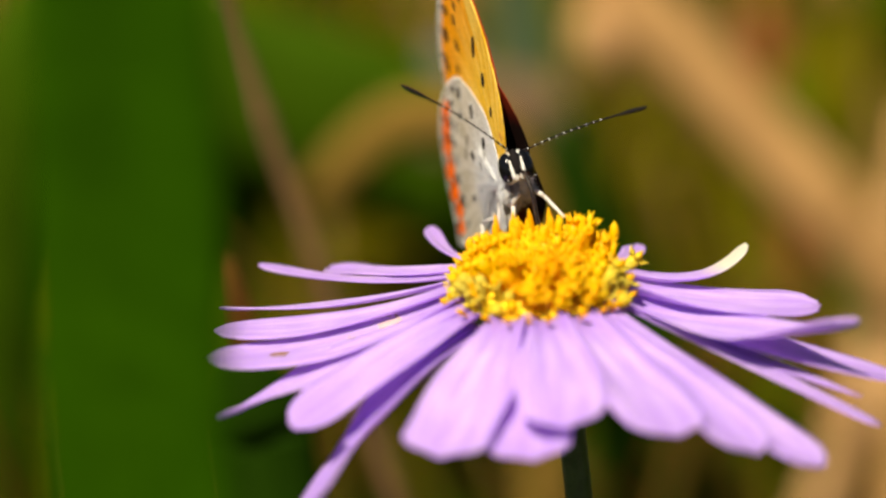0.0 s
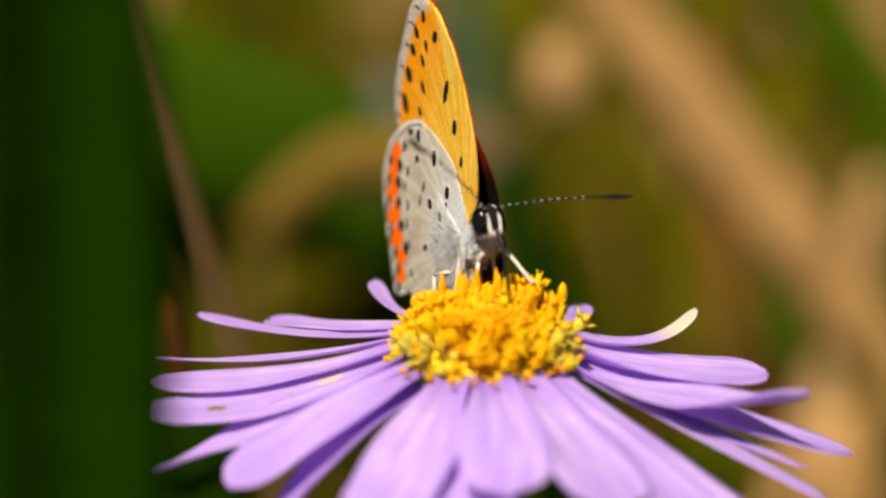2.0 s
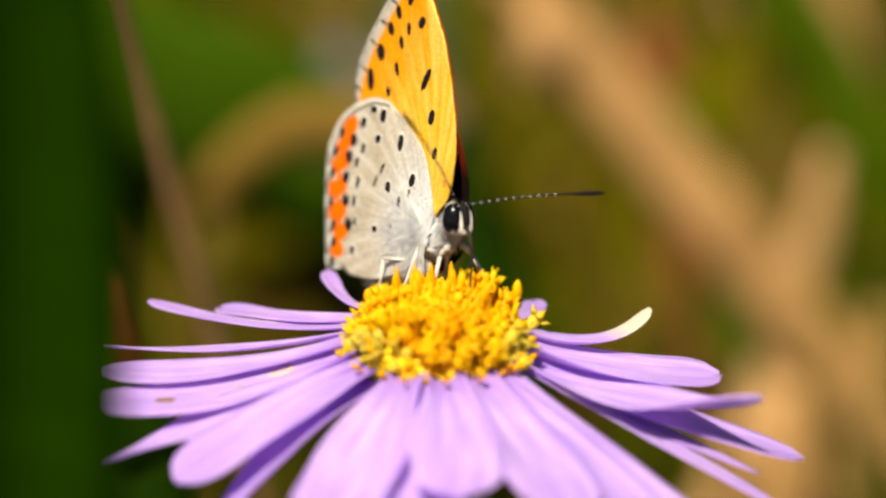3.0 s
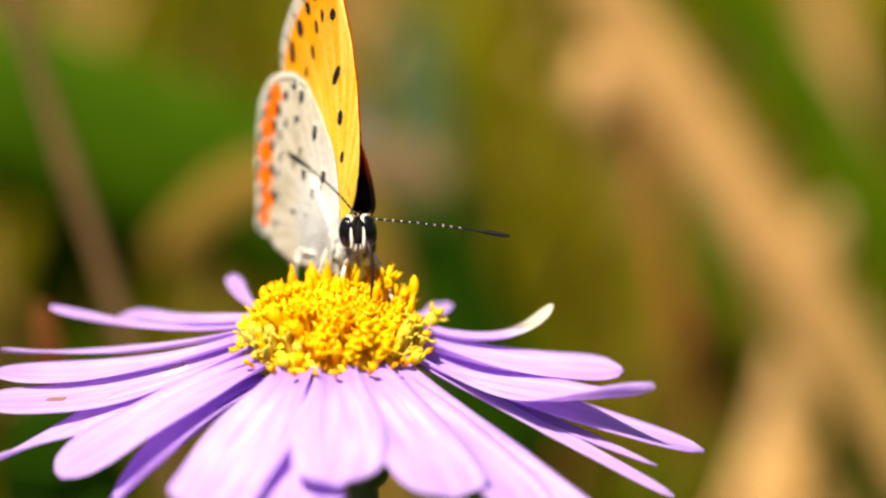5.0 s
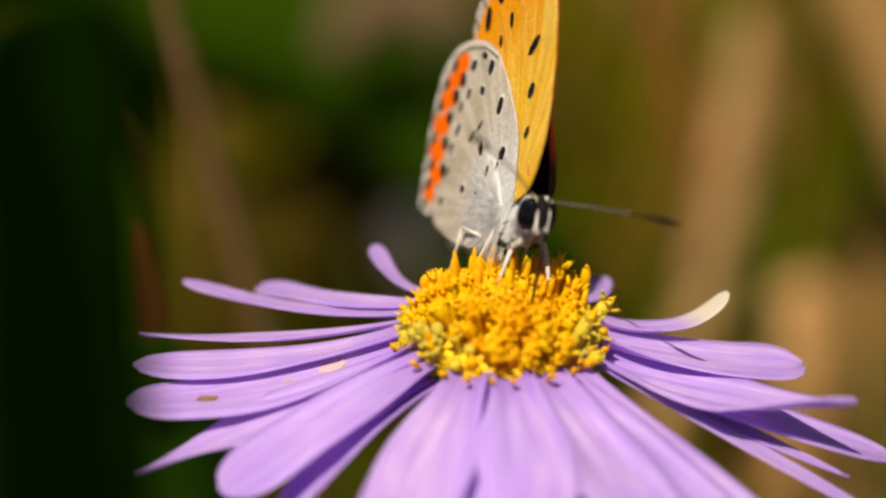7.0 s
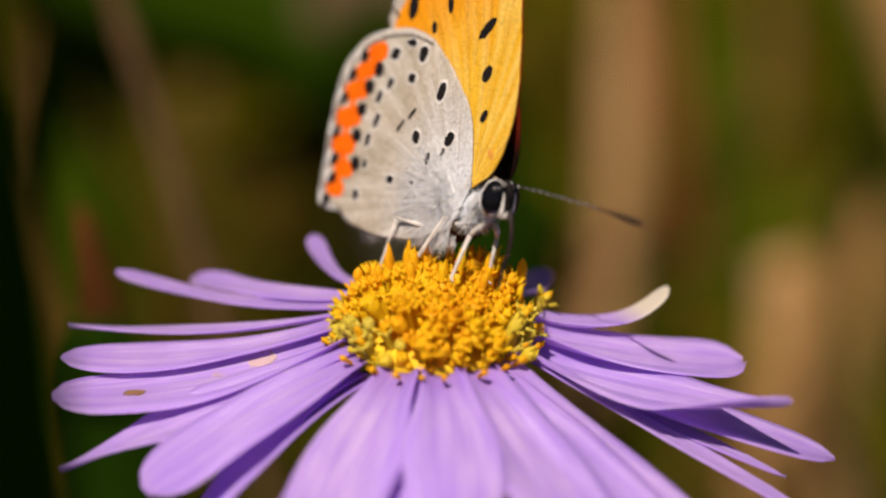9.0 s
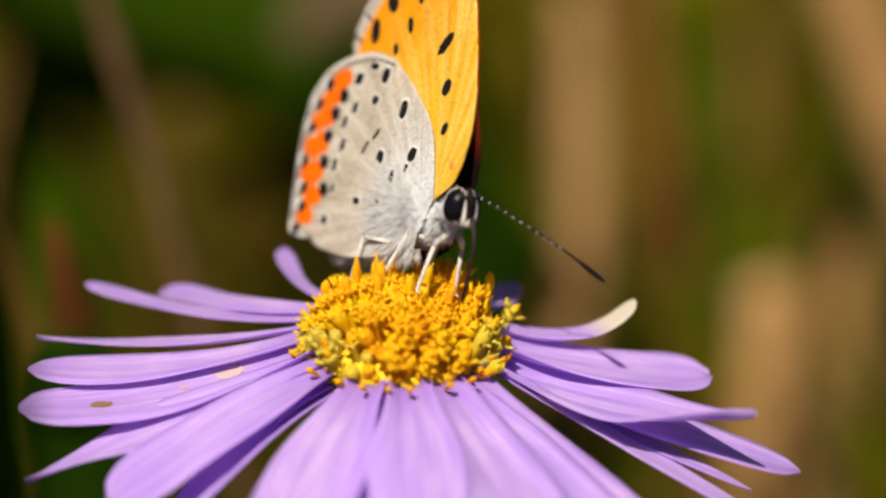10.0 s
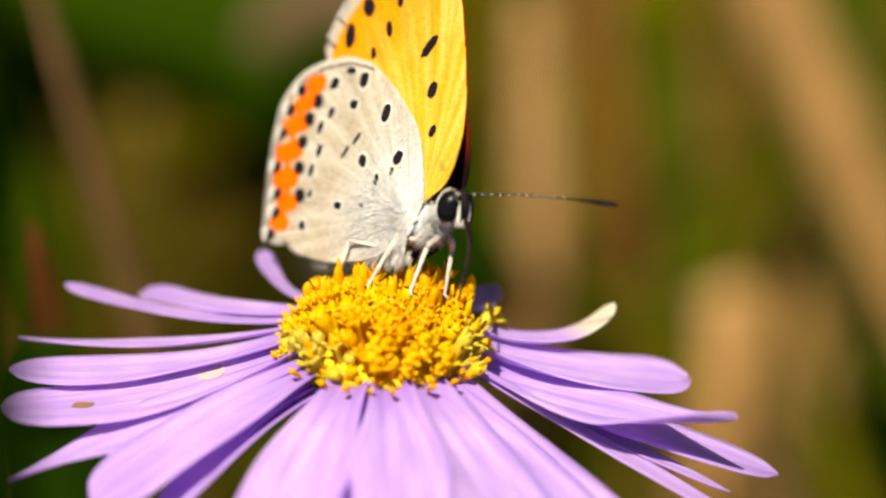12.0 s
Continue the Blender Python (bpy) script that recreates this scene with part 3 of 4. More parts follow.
def build_disc():
    bm = bmesh.new()
    rows = 14
    prev = None
    for i in range(rows + 1):
        r = 5.2 * i / rows
        ring = [bm.verts.new((r * math.cos(k * math.tau / 40) * MM, r * math.sin(k * math.tau / 40) * MM, (dome(r) - 0.55) * MM)) for k in range(40)] if i else [bm.verts.new((0, 0, (dome(0) - 0.25) * MM))]
        if prev:
            for k in range(40):
                if len(prev) == 1:
                    bm.faces.new((prev[0], ring[k], ring[(k + 1) % 40]))
                else:
                    bm.faces.new((prev[k], ring[k], ring[(k + 1) % 40], prev[(k + 1) % 40]))
        prev = ring
    low = [bm.verts.new((2.0 * math.cos(k * math.tau / 40) * MM, 2.0 * math.sin(k * math.tau / 40) * MM, -3.6 * MM)) for k in range(40)]
    for k in range(40):
        bm.faces.new((prev[k], low[k], low[(k + 1) % 40], prev[(k + 1) % 40]))
    bm.faces.new(low[::-1])
    part("disc", bm, DISC_BASE, flower, "domed yellow disc of the aster")


build_disc()


def revolve(bm, profile, sides, lobes=0, flare=0.0, mat_index=0):
    """A turned piece about z from (radius, height) pairs in millimetres; the last ring may split into lobes."""
    prev = None
    for i, (r, z) in enumerate(profile):
        last = i == len(profile) - 1
        ring = []
        for k in range(sides):
            a = k * math.tau / sides
            rr, zz = r, z
            if lobes and last:
                c = math.cos(a * lobes)
                rr, zz = r + flare * max(0, c), z + 0.5 * flare * c
            ring.append(bm.verts.new((rr * math.cos(a) * MM, rr * math.sin(a) * MM, zz * MM)))
        if prev:
            for k in range(sides):
                f = bm.faces.new((prev[k], prev[(k + 1) % sides], ring[(k + 1) % sides], ring[k]))
                f.material_index = mat_index
        prev = ring
    if not lobes:
        f = bm.faces.new(prev)
        f.material_index = mat_index


def lobes_of(bm, count, r0, z0, out, up, half, turn=0.0, mat_index=0):
    """Pointed, folded lobes round the mouth of a floret, each a small solid wedge."""
    for k in range(count):
        a = turn + k * math.tau / count
        def at(r, z, side):
            return Vector((r * math.cos(a) - side * math.sin(a), r * math.sin(a) + side * math.cos(a), z)) * MM
        left, right = bm.verts.new(at(r0, z0, -half)), bm.verts.new(at(r0, z0, half))
        ridge, low = bm.verts.new(at(r0 + 0.45 * out, z0 + 0.75 * up + 0.05, 0)), bm.verts.new(at(r0 + 0.3 * out, z0 + 0.1 * up - 0.06, 0))
        tip = bm.verts.new(at(r0 + out, z0 + up, 0))
        for f in ((left, tip, ridge), (ridge, tip, right), (left, ridge, right), (left, low, tip), (low, right, tip), (left, right, low)):
            bm.faces.new(f).material_index = mat_index


def stock_mesh(name, bm, *mats):
    me = bpy.data.meshes.new(name)
    bm.to_mesh(me)
    bm.free()
    for p in me.polygons:
        p.use_smooth = True
    for m in mats:
        me.materials.append(m)
    return me


def floret_mesh(kind, seed):
    rng = random.Random(seed)
    bm = bmesh.new()
    if kind in ("bud", "gold"):
        h = 0.75 + 0.35 * rng.random()
        revolve(bm, [(0.16, -0.5), (0.21, 0.1 * h), (0.30, 0.5 * h), (0.33, 0.76 * h), (0.2, 0.9 * h)], 10)
        lobes_of(bm, 5, 0.28, 0.74 * h, -0.2, 0.34 * h, 0.17, rng.random())
        mats = [BUD if kind == "bud" else FLORET]
    elif kind in ("open", "pale"):
        h = 0.85 + 0.3 * rng.random()
        revolve(bm, [(0.15, -0.5), (0.2, 0.3 * h), (0.29, 0.7 * h), (0.33, h)], 10)
        lobes_of(bm, 5, 0.30, h - 0.04, 0.16 + 0.2 * rng.random(), 0.26 + 0.2 * rng.random(), 0.19, rng.random())
        revolve(bm, [(0.13, 0.4), (0.17, h), (0.16, h + 0.22), (0.07, h + 0.34)], 6, mat_index=1)
        lobes_of(bm, 2, 0.04, h + 0.24, 0.14, 0.2, 0.08, rng.random() * 3, 1)
        mats = [FLORET, ANTHER if seed % 2 else FLORET] if kind == "open" else [BUD, FLORET]
    else:
        h = 1.0 + 0.3 * rng.random()
        revolve(bm, [(0.16, -0.5), (0.22, 0.4 * h), (0.30, h)], 10)
        lobes_of(bm, 5, 0.28, h - 0.04, 0.2, 0.3, 0.18, rng.random())
        revolve(bm, [(0.17, 0.5), (0.22, h + 0.2), (0.24, h + 0.45), (0.22, h + 0.75), (0.12, h + 0.95)], 7, mat_index=1)
        lobes_of(bm, 3, 0.1, h + 0.72, 0.1, 0.42, 0.13, rng.random() * 3, 1)
        mats = [FLORET, ANTHER if seed % 2 else FLORET]
    return stock_mesh("floret", bm, *mats)


def tuft_mesh(seed):
    """A tall bundle of old orange florets, grown together and frayed at the top."""
    rng = random.Random(seed)
    bm = bmesh.new()
    for k in range(4):
        a = k * 1.7 + rng.random()
        off = Vector((math.cos(a), math.sin(a), 0)) * (0.2 if k else 0.0)
        h = 2.3 + 0.5 * rng.random() - (0.35 if k else 0.0)
        lean = Vector((rng.gauss(0, 0.1), rng.gauss(0, 0.1), 0))
        line = [off + lean * q * q + Vector((0, 0, q * h - 0.3)) for q in (0, 0.25, 0.5, 0.72, 0.88, 1.0)]
        tube(bm, line, [0.24, 0.26, 0.25, 0.22, 0.16, 0.03], 7)
    return bm


def knob_mesh():
    """A single floret on a thin neck with a swollen top."""
    bm = bmesh.new()
    revolve(bm, [(0.15, -0.5), (0.16, 0.6), (0.13, 1.2), (0.15, 1.6), (0.29, 1.85), (0.33, 2.1), (0.24, 2.4), (0.05, 2.6)], 9)
    return bm


def build_florets():
    rng = random.Random(11)
    stock = {k: [floret_mesh(k, i) for i in range(5)] for k in ("bud", "gold", "open", "pale", "tall")}
    stock["tuft"] = [stock_mesh("floret", tuft_mesh(i), (ANTHER, FLORET)[i % 2]) for i in range(4)]
    stock["knob"] = [stock_mesh("floret", knob_mesh(), FLORET)]

    def put(kind, p, n, scale, turn=0.0, pick=None):
        ob = new("floret", stock[kind][pick] if pick is not None else rng.choice(stock[kind]))
        ob.parent = flower
        q = n.normalized().to_track_quat("Z", "Y") @ Euler((0, 0, turn)).to_quaternion()
        ob.matrix_basis = Matrix.LocRotScale(p * MM, q, scale)

    count = 210
    for i in range(count):
        r = RIM * math.sqrt((i + 0.5) / count) * (1 + rng.gauss(0, 0.03))
        a = i * 2.39996 + rng.gauss(0, 0.14)
        u = rng.random()
        x, y = r * math.cos(a), r * math.sin(a)
        young = r > 4.6 and (x < -1.5 or x > 4.2) and u < 0.75
        kind = ("bud" if u < 0.45 else "pale") if young else ("open" if u < 0.7 else "gold")
        clump = noise.noise(Vector((x, y, 3.7)) * 0.55)
        p = Vector((x, y * (0.9 if y < 0 else 1.0), dome(r) + 0.35 * clump))
        slope = (dome(r + 0.05) - dome(r - 0.05)) / 0.1
        n = Vector((-slope * math.cos(a) * 0.7 + rng.gauss(0, 0.2), -slope * math.sin(a) * 0.7 + rng.gauss(0, 0.2), 1))
        s = 1.05 + 0.45 * rng.random()
        put(kind, p, n, (s, s, s * (0.7 + 0.4 * rng.random() + 0.5 * max(0.0, clump))), rng.random() * 6.28)
    for k in range(40):
        a = k * math.tau / 40 + rng.gauss(0, 0.06)
        s = 0.62 + 0.35 * rng.random()
        y = 5.3 * math.sin(a)
        p = Vector((5.3 * math.cos(a), y * (0.9 if y < 0 else 1.0), dome(5.3) - 0.25 - 0.35 * rng.random()))
        put(("bud" if rng.random() < 0.6 else "pale") if p.x < -2 or p.x > 4.4 else "gold", p, Vector((math.cos(a), math.sin(a), 0.9 + rng.gauss(0, 0.25))), (s, s, s * 1.15))
    for x, y, tall, wide in ((4.7, 0.4, 0.8, 0.9), (2.4, 1.5, 0.95, 1.1), (3.6, 1.6, 0.9, 1.0), (-2.9, 0.3, 0.9, 1.1), (-3.6, 1.6, 0.9, 1.0), (-0.9, 0.9, 1.0, 1.2), (-1.2, -0.6, 0.9, 1.2), (1.2, 0.0, 0.95, 1.2), (4.0, 2.6, 0.9, 0.9), (0.5, -1.2, 0.85, 1.1), (2.6, -0.9, 0.9, 1.1)):
        put("tall", Vector((x, y, dome(math.hypot(x, y)))), Vector((0.05 * x + rng.gauss(0, 0.14), rng.gauss(0, 0.12), 1)), (wide, wide, tall * 1.25), pick=int(10 * (x + 9)) % 5)
    for x, y, tall, wide, pick in ((2.9, 1.1, 1.1, 1.1, 0), (-2.4, 2.0, 1.15, 1.0, 0), (-1.5, 2.6, 1.1, 0.9, 2), (-0.1, 2.1, 1.1, 1.0, 2), (0.9, 2.8, 1.15, 1.0, 0), (1.7, 2.6, 1.0, 0.9, 2), (-0.7, 1.4, 0.8, 0.9, 1), (0.6, 0.9, 0.75, 0.9, 3), (-3.4, 0.9, 0.7, 0.7, 1), (1.9, 0.4, 0.7, 0.9, 3)):
        put("tuft", Vector((x, y, dome(math.hypot(x, y)) - 0.1)), Vector((rng.gauss(0, 0.1), rng.gauss(0, 0.08), 1)), (wide, wide, tall * 1.18), pick=pick)
    for x, y, tall in ((5.0, 1.5, 1.38), (-4.6, 1.2, 1.0)):
        put("knob", Vector((x, y, dome(math.hypot(x, y)) + 0.3)), Vector((0.06, 0, 1)), (1.0, 1.0, tall))


def build_ray_styles():
    """The short forked orange style at the foot of the ray petals."""
    bm = bmesh.new()
    revolve(bm, [(0.10, -0.3), (0.15, 0.2), (0.2, 0.45), (0.14, 0.6)], 7)
    lobes_of(bm, 2, 0.06, 0.45, 0.2, 0.25, 0.12)
    me = stock_mesh("ray_style", bm, ANTHER)
    rng = random.Random(21)
    for az in (-168, -144, -122, -111, -94, -84, -63, -49, -38, -16, 3):
        a = radians(az + rng.gauss(0, 1.5))
        ob = new("ray_style", me)
        ob.parent = flower
        n = Vector((math.cos(a), math.sin(a), 0.8)).normalized()
        s = 0.85 + 0.3 * rng.random()
        ob.matrix_basis = Matrix.LocRotScale(Vector((6.1 * math.cos(a), 6.1 * math.sin(a), -0.35)) * MM, n.to_track_quat("Z", "Y"), (s, s, s))


def build_stem():
    line = bend([(0.6, 0.5, -3.2), (1.6, 1.5, -9), (2.2, 3, -40), (0, 8, -120), (6, 14, GZ - 2)], 24)
    part("stem", tube(bmesh.new(), line, [1.5 if i == 0 else 0.95 for i in range(25)], 10), STEM, flower)
    for k in range(13):
        a = k * 2.39996
        g = []
        for i in range(7):
            s = i / 6
            c = Vector((math.cos(a), math.sin(a), 0))
            p = c * (1.6 + 3.4 * s) + Vector((0, 0, -3.9 + 2.6 * s - 0.9 * s * s))
            w = 1.1 * math.sin(math.pi * min(1, 0.25 + 0.75 * s)) + 0.1
            t = Vector((-math.sin(a), math.cos(a), 0))
            g.append([p + t * w * (j / 4 - 0.5) for j in range(5)])
        part("bract", sheet(bmesh.new(), g, 0.18), STEM, flower)
    blade("leaf", [(1.6, 1.4, -10.5), (2.6, 0.2, -9.0), (3.2, -0.6, -6.6)], 1.5, STEM, "", parent=flower, n=10, fold=0.2)


# ---- butterfly ----
MID = 0.5


def wing_y(u, v, side, hind):
    """How far the wing's sheet stands off to the side, in the butterfly's space."""
    y = min(-0.52 + 0.085 * v, MID - 0.16 + 0.004 * v) - (0.14 if hind else 0.0)
    if hind:
        y -= 0.16 * math.exp(-((u + 5.0) ** 2 + (v - 4.0) ** 2) / 22.0)
    if side > 0:
        return y + (0.42 if hind else 0.12) + 0.36 * max(0.0, 7.0 - v) 
    return y


FORE_LINE = [(2.0, 1.9), (3.1, 2.5), (3.75, 3.5), (4.2, 5.1), (4.3, 7.0), (4.05, 8.9), (3.75, 10.6), (3.3, 13.2), (2.5, 15.5), (1.5, 17.1), (0.2, 18.0), (-1.6, 18.1), (-3.05, 17.3), (-4.3, 16.4), (-5.9, 15.2), (-7.2, 13.9), (-8.2, 12.4), (-8.3, 11.2), (-7.0, 9.3), (-3.0, 6.2), (0.4, 3.2)]
HIND_LINE = [(1.9, 1.8), (1.45, 4.0), (0.9, 5.8), (-0.25, 7.35), (-1.86, 8.9), (-3.4, 10.1), (-4.9, 10.65), (-6.4, 10.87), (-8.2, 10.76), (-9.95, 10.3), (-11.2, 9.35), (-12.0, 8.1), (-12.3, 6.3), (-12.4, 4.6), (-12.35, 3.0), (-12.3, 1.3), (-12.2, 0.1), (-11.3, -0.4), (-10.2, -0.5), (-9.1, -1.1), (-7.2, -1.6), (-5.0, -1.8), (-2.2, -1.6), (0.6, -0.6)]


def wing(name, line, side, hind, label):
    root = Vector((1.7, 1.6)) if not hind else Vector((0.9, 1.1))
    loop = bend([(u, 0, v) for u, v in line] + [(line[0][0], 0, line[0][1])], 110)[:-1]
    n, rings = len(loop), 18
    bm = bmesh.new()
    lay = {k: bm.verts.layers.float.new(k) for k in ("rim", "vein", "reach", "outer", "turn")}
    rng = random.Random(3)
    veins = sorted(rng.uniform(0, 1) * 0.03 + k / 9 for k in range(9))
    sheets = []
    for layer in (-1, 1):
        rows = []
        for i in range(rings + 1):
            s = (i / rings) ** 0.8
            row = []
            for k in range(n):
                q = Vector((loop[k].x, loop[k].z))
                fringe = 1 + (0.006 * math.sin(k * 2.7) + 0.006 * math.sin(k * 5.3) if i == rings else 0)
                c = root + (q - root) * s * fringe
                f = k / n
                near = min(abs(f - w) for w in veins)
                ve = max(0.0, 1 - near / 0.009) * min(1, 3 * s)
                y = wing_y(c.x, c.y, side, hind) + side * 0.02 * ve + layer * side * 0.035
                v = bm.verts.new(Vector((c.x, y, c.y)) * MM)
                v[lay["rim"]] = s
                v[lay["turn"]] = f
                v[lay["vein"]] = ve
                v[lay["reach"]] = (c - root).length / 12.0
                v[lay["outer"]] = (s if 0.21 < f < 0.76 else s * 0.9) if hind else s if 0.45 < f < 0.82 else s * 0.9 if 0.42 <= f < 0.84 else s * 0.45
                row.append(v)
            rows.append(row)
        for r0, r1 in zip(rows, rows[1:]):
            for k in range(n):
                fs = (r0[k], r0[(k + 1) % n], r1[(k + 1) % n], r1[k])
                face = bm.faces.new(fs if layer * side > 0 else fs[::-1])
                face.material_index = 0 if layer > 0 else 1
        sheets.append(rows)
    for k in range(n):
        bm.faces.new((sheets[0][-1][k], sheets[0][-1][(k + 1) % n], sheets[1][-1][(k + 1) % n], sheets[1][-1][k])).material_index = 0 if side < 0 else 1
    bmesh.ops.remove_doubles(bm, verts=[v for r in sheets for v in r[0]], dist=1e-6)
    return part(name, bm, [HIND if hind else FORE, INNER], fly, label)


def spot(parent, hind, u, v, ru, rv, lean, mat, lift, name="spot", square=1.0):
    """A flat patch of scales on the outer face of the right wing."""
    bm = bmesh.new()
    rng = random.Random(int(u * 100) * 7 + int(v * 100))
    rings = []
    for rr in (0.0, 0.5, 1.0):
        ring = []
        for k in range(14 if rr else 1):
            a = k * math.tau / 14
            w = rr * (1 + (0.12 * math.sin(2 * a + u) + 0.14 * (rng.random() - 0.5) if rr == 1 else 0))
            ca, sa = math.cos(a), math.sin(a)
            x, z = ru * w * math.copysign(abs(ca) ** square, ca), rv * w * math.copysign(abs(sa) ** square, sa)
            c = Vector((u + x * math.cos(lean) - z * math.sin(lean), v + x * math.sin(lean) + z * math.cos(lean)))
            y = wing_y(c.x, c.y, -1, hind) - 0.045 - lift + 0.02 * (rr == 1)
            ring.append(bm.verts.new(Vector((c.x, y, c.y)) * MM))
        rings.append(ring)
    for k in range(14):
        bm.faces.new((rings[0][0], rings[1][k], rings[1][(k + 1) % 14]))
        bm.faces.new((rings[1][k], rings[2][k], rings[2][(k + 1) % 14], rings[1][(k + 1) % 14]))
    ob = part(name, bm, mat, parent)
    return ob


def build_wings():
    for side in (-1, 1):
        fw = wing("forewing", FORE_LINE, side, False, "golden yellow forewing with black spots" if side < 0 else "")
        hw = wing("hindwing", HIND_LINE, side, True, "grey hindwing with black spots and an orange band" if side < 0 else "")
        if side > 0:
            continue
        for u, v, a, b, lean in ((0.87, 11.0, 0.27, 0.95, -0.72), (0.62, 10.75, 0.3, 0.4, -0.2), (1.46, 8.34, 0.3, 0.6, -0.4), (1.83, 5.88, 0.22, 0.45, -0.5), (0.88, 14.87, 0.38, 0.42, 0), (-0.77, 14.78, 0.25, 0.42, 0), (-1.82, 14.05, 0.28, 0.42, 0), (-2.65, 12.35, 0.27, 0.5, 0), (-3.95, 11.02, 0.22, 0.42, 0),
                                 (-0.3, 16.71, 0.34, 0.4, 0.2), (-1.89, 16.15, 0.34, 0.46, 0.2), (-3.03, 15.25, 0.36, 0.52, 0.2), (-4.55, 13.9, 0.42, 0.72, 0.15), (-6.11, 12.3, 0.42, 0.8, 0.15)):
            spot(fw, False, u, v, a * 1.1, b, lean, BLACK, 0.03)
        for u, v in ((-0.9, 17.6), (-2.4, 17.0), (-3.9, 15.9), (-5.4, 14.8), (-6.9, 13.2), (-7.7, 11.9)):
            spot(fw, False, u, v, 0.09, 0.55, 0.95, BLACK, 0.03, "fringe_mark")
        spot(fw, False, 2.95, 3.75, 0.22, 0.36, 0.3, SPOT_RUST, 0.02)
        for u, v, a, b in ((-4.32, 9.37, 0.25, 0.5), (-5.59, 10.05, 0.3, 0.24), (-7.0, 9.34, 0.32, 0.34), (-4.95, 7.89, 0.23, 0.32), (-6.92, 7.52, 0.2, 0.34), (-7.78, 6.65, 0.2, 0.36), (-7.61, 5.21, 0.2, 0.38), (-8.16, 3.96, 0.19, 0.36), (-2.03, 7.16, 0.26, 0.46), (-3.56, 4.36, 0.23, 0.36), (-0.59, 4.39, 0.26, 0.38), (-2.21, 3.13, 0.15, 0.3), (-8.03, 2.5, 0.17, 0.24), (-5.33, 1.69, 0.22, 0.25), (-3.24, 1.63, 0.13, 0.12), (-8.46, 0.54, 0.24, 0.26), (-0.99, 3.6, 0.12, 0.22)):
            spot(hw, True, u, v, a * 2.0, b * 1.5, -0.2, HALO, 0.02, "spot_ring")
            spot(hw, True, u, v, a * 1.5, b * 1.12, -0.25, BLACK, 0.05, square=0.8)
        for u, v, lean in ((-4.29, 5.74, -0.75), (-5.18, 4.97, -0.6)):
            spot(hw, True, u, v, 0.12, 0.55, lean, BLACK, 0.05)
        patches = ((-8.75, 9.4), (-9.55, 8.3), (-10.2, 7.0), (-10.55, 5.3), (-10.55, 3.55), (-10.2, 2.05), (-10.7, 0.8))
        for (u, v), a, b in zip(patches, (1.0, 1.12, 1.18, 1.22, 1.18, 1.0, 0.85), (0.62, 0.62, 0.7, 0.78, 0.78, 0.6, 0.6)):
            spot(hw, True, u, v, a, b, 0.3 - 0.045 * (9 - v), ORANGE, 0.03, "orange_patch", 0.72)
        for (u, v), (u2, v2) in zip(patches, patches[1:]):
            spot(hw, True, (u + u2) / 2, (v + v2) / 2, 0.3, 0.55, 0.1, ORANGE, 0.034, "orange_patch", 0.8)
        for u, v in ((-8.4, 8.34), (-9.05, 7.24), (-9.45, 5.82), (-9.47, 4.17), (-9.1, 2.44)):
            spot(hw, True, u + 0.1, v, 0.52, 0.46, 0.2, BLACK, 0.06)
        for u, v in ((-10.0, 9.15), (-10.85, 7.95), (-11.3, 6.42), (-11.5, 4.33), (-11.2, 2.6), (-11.1, 1.4), (-11.4, 0.0)):
            spot(hw, True, u - 0.08, v, 0.46, 0.44, 0.2, BLACK, 0.06)
            spot(hw, True, u - 0.55, v + 0.1, 0.22, 0.5, 0.1, HALO, 0.05, "margin_mark")
        for line, hind, wing_part, mat, lo, hi in ((HIND_LINE, True, hw, HALO, 5, 19), (HIND_LINE, True, hw, FUR_DARK, 5, 19), (FORE_LINE, False, fw, HALO, 10, 17), (FORE_LINE, False, fw, FUR_DARK, 10, 17)):
            rng = random.Random(17 + lo + (mat == HALO))
            edge = bend([(u, 0, v) for u, v in line[lo:hi]], 170)
            out = []
            for p, q in zip(edge, edge[1:]):
                d = (q - p).normalized()
                n = Vector((-d.z, 0, d.x))
                at = p.lerp(q, rng.random()) - n * 0.1
                out.append((Vector((at.x, wing_y(at.x, at.z, -1, hind), at.z)), n + d * 0.3))
            hairs("fringe", out, 0.42, mat, wing_part, rng, 0.16, 0.03)


def hairs(name, origins, length, mat, parent, rng, spread=0.5, width=0.05):
    """Many fine tapered hairs as one piece."""
    bm = bmesh.new()
    for p, d in origins:
        d = (d + Vector((rng.gauss(0, spread), rng.gauss(0, spread), rng.gauss(0, spread)))).normalized()
        ln = length * (0.5 + rng.random())
        a = d.orthogonal().normalized() * width
        b = d.cross(a)
        mid, tip = p + d * ln * 0.6, p + d * ln + Vector((0, 0, -0.12 * ln))
        base = [bm.verts.new((p + a * math.cos(k * 2.0944) + b * math.sin(k * 2.0944)) * MM) for k in range(3)]
        top = [bm.verts.new((mid + (a * math.cos(k * 2.0944) + b * math.sin(k * 2.0944)) * 0.7) * MM) for k in range(3)]
        end = bm.verts.new(tip * MM)
        for k in range(3):
            bm.faces.new((base[k], base[(k + 1) % 3], top[(k + 1) % 3], top[k]))
            bm.faces.new((top[k], top[(k + 1) % 3], end))
    ob = part(name, bm, mat, parent)
    ob["kind"] = "stuff"
    return ob


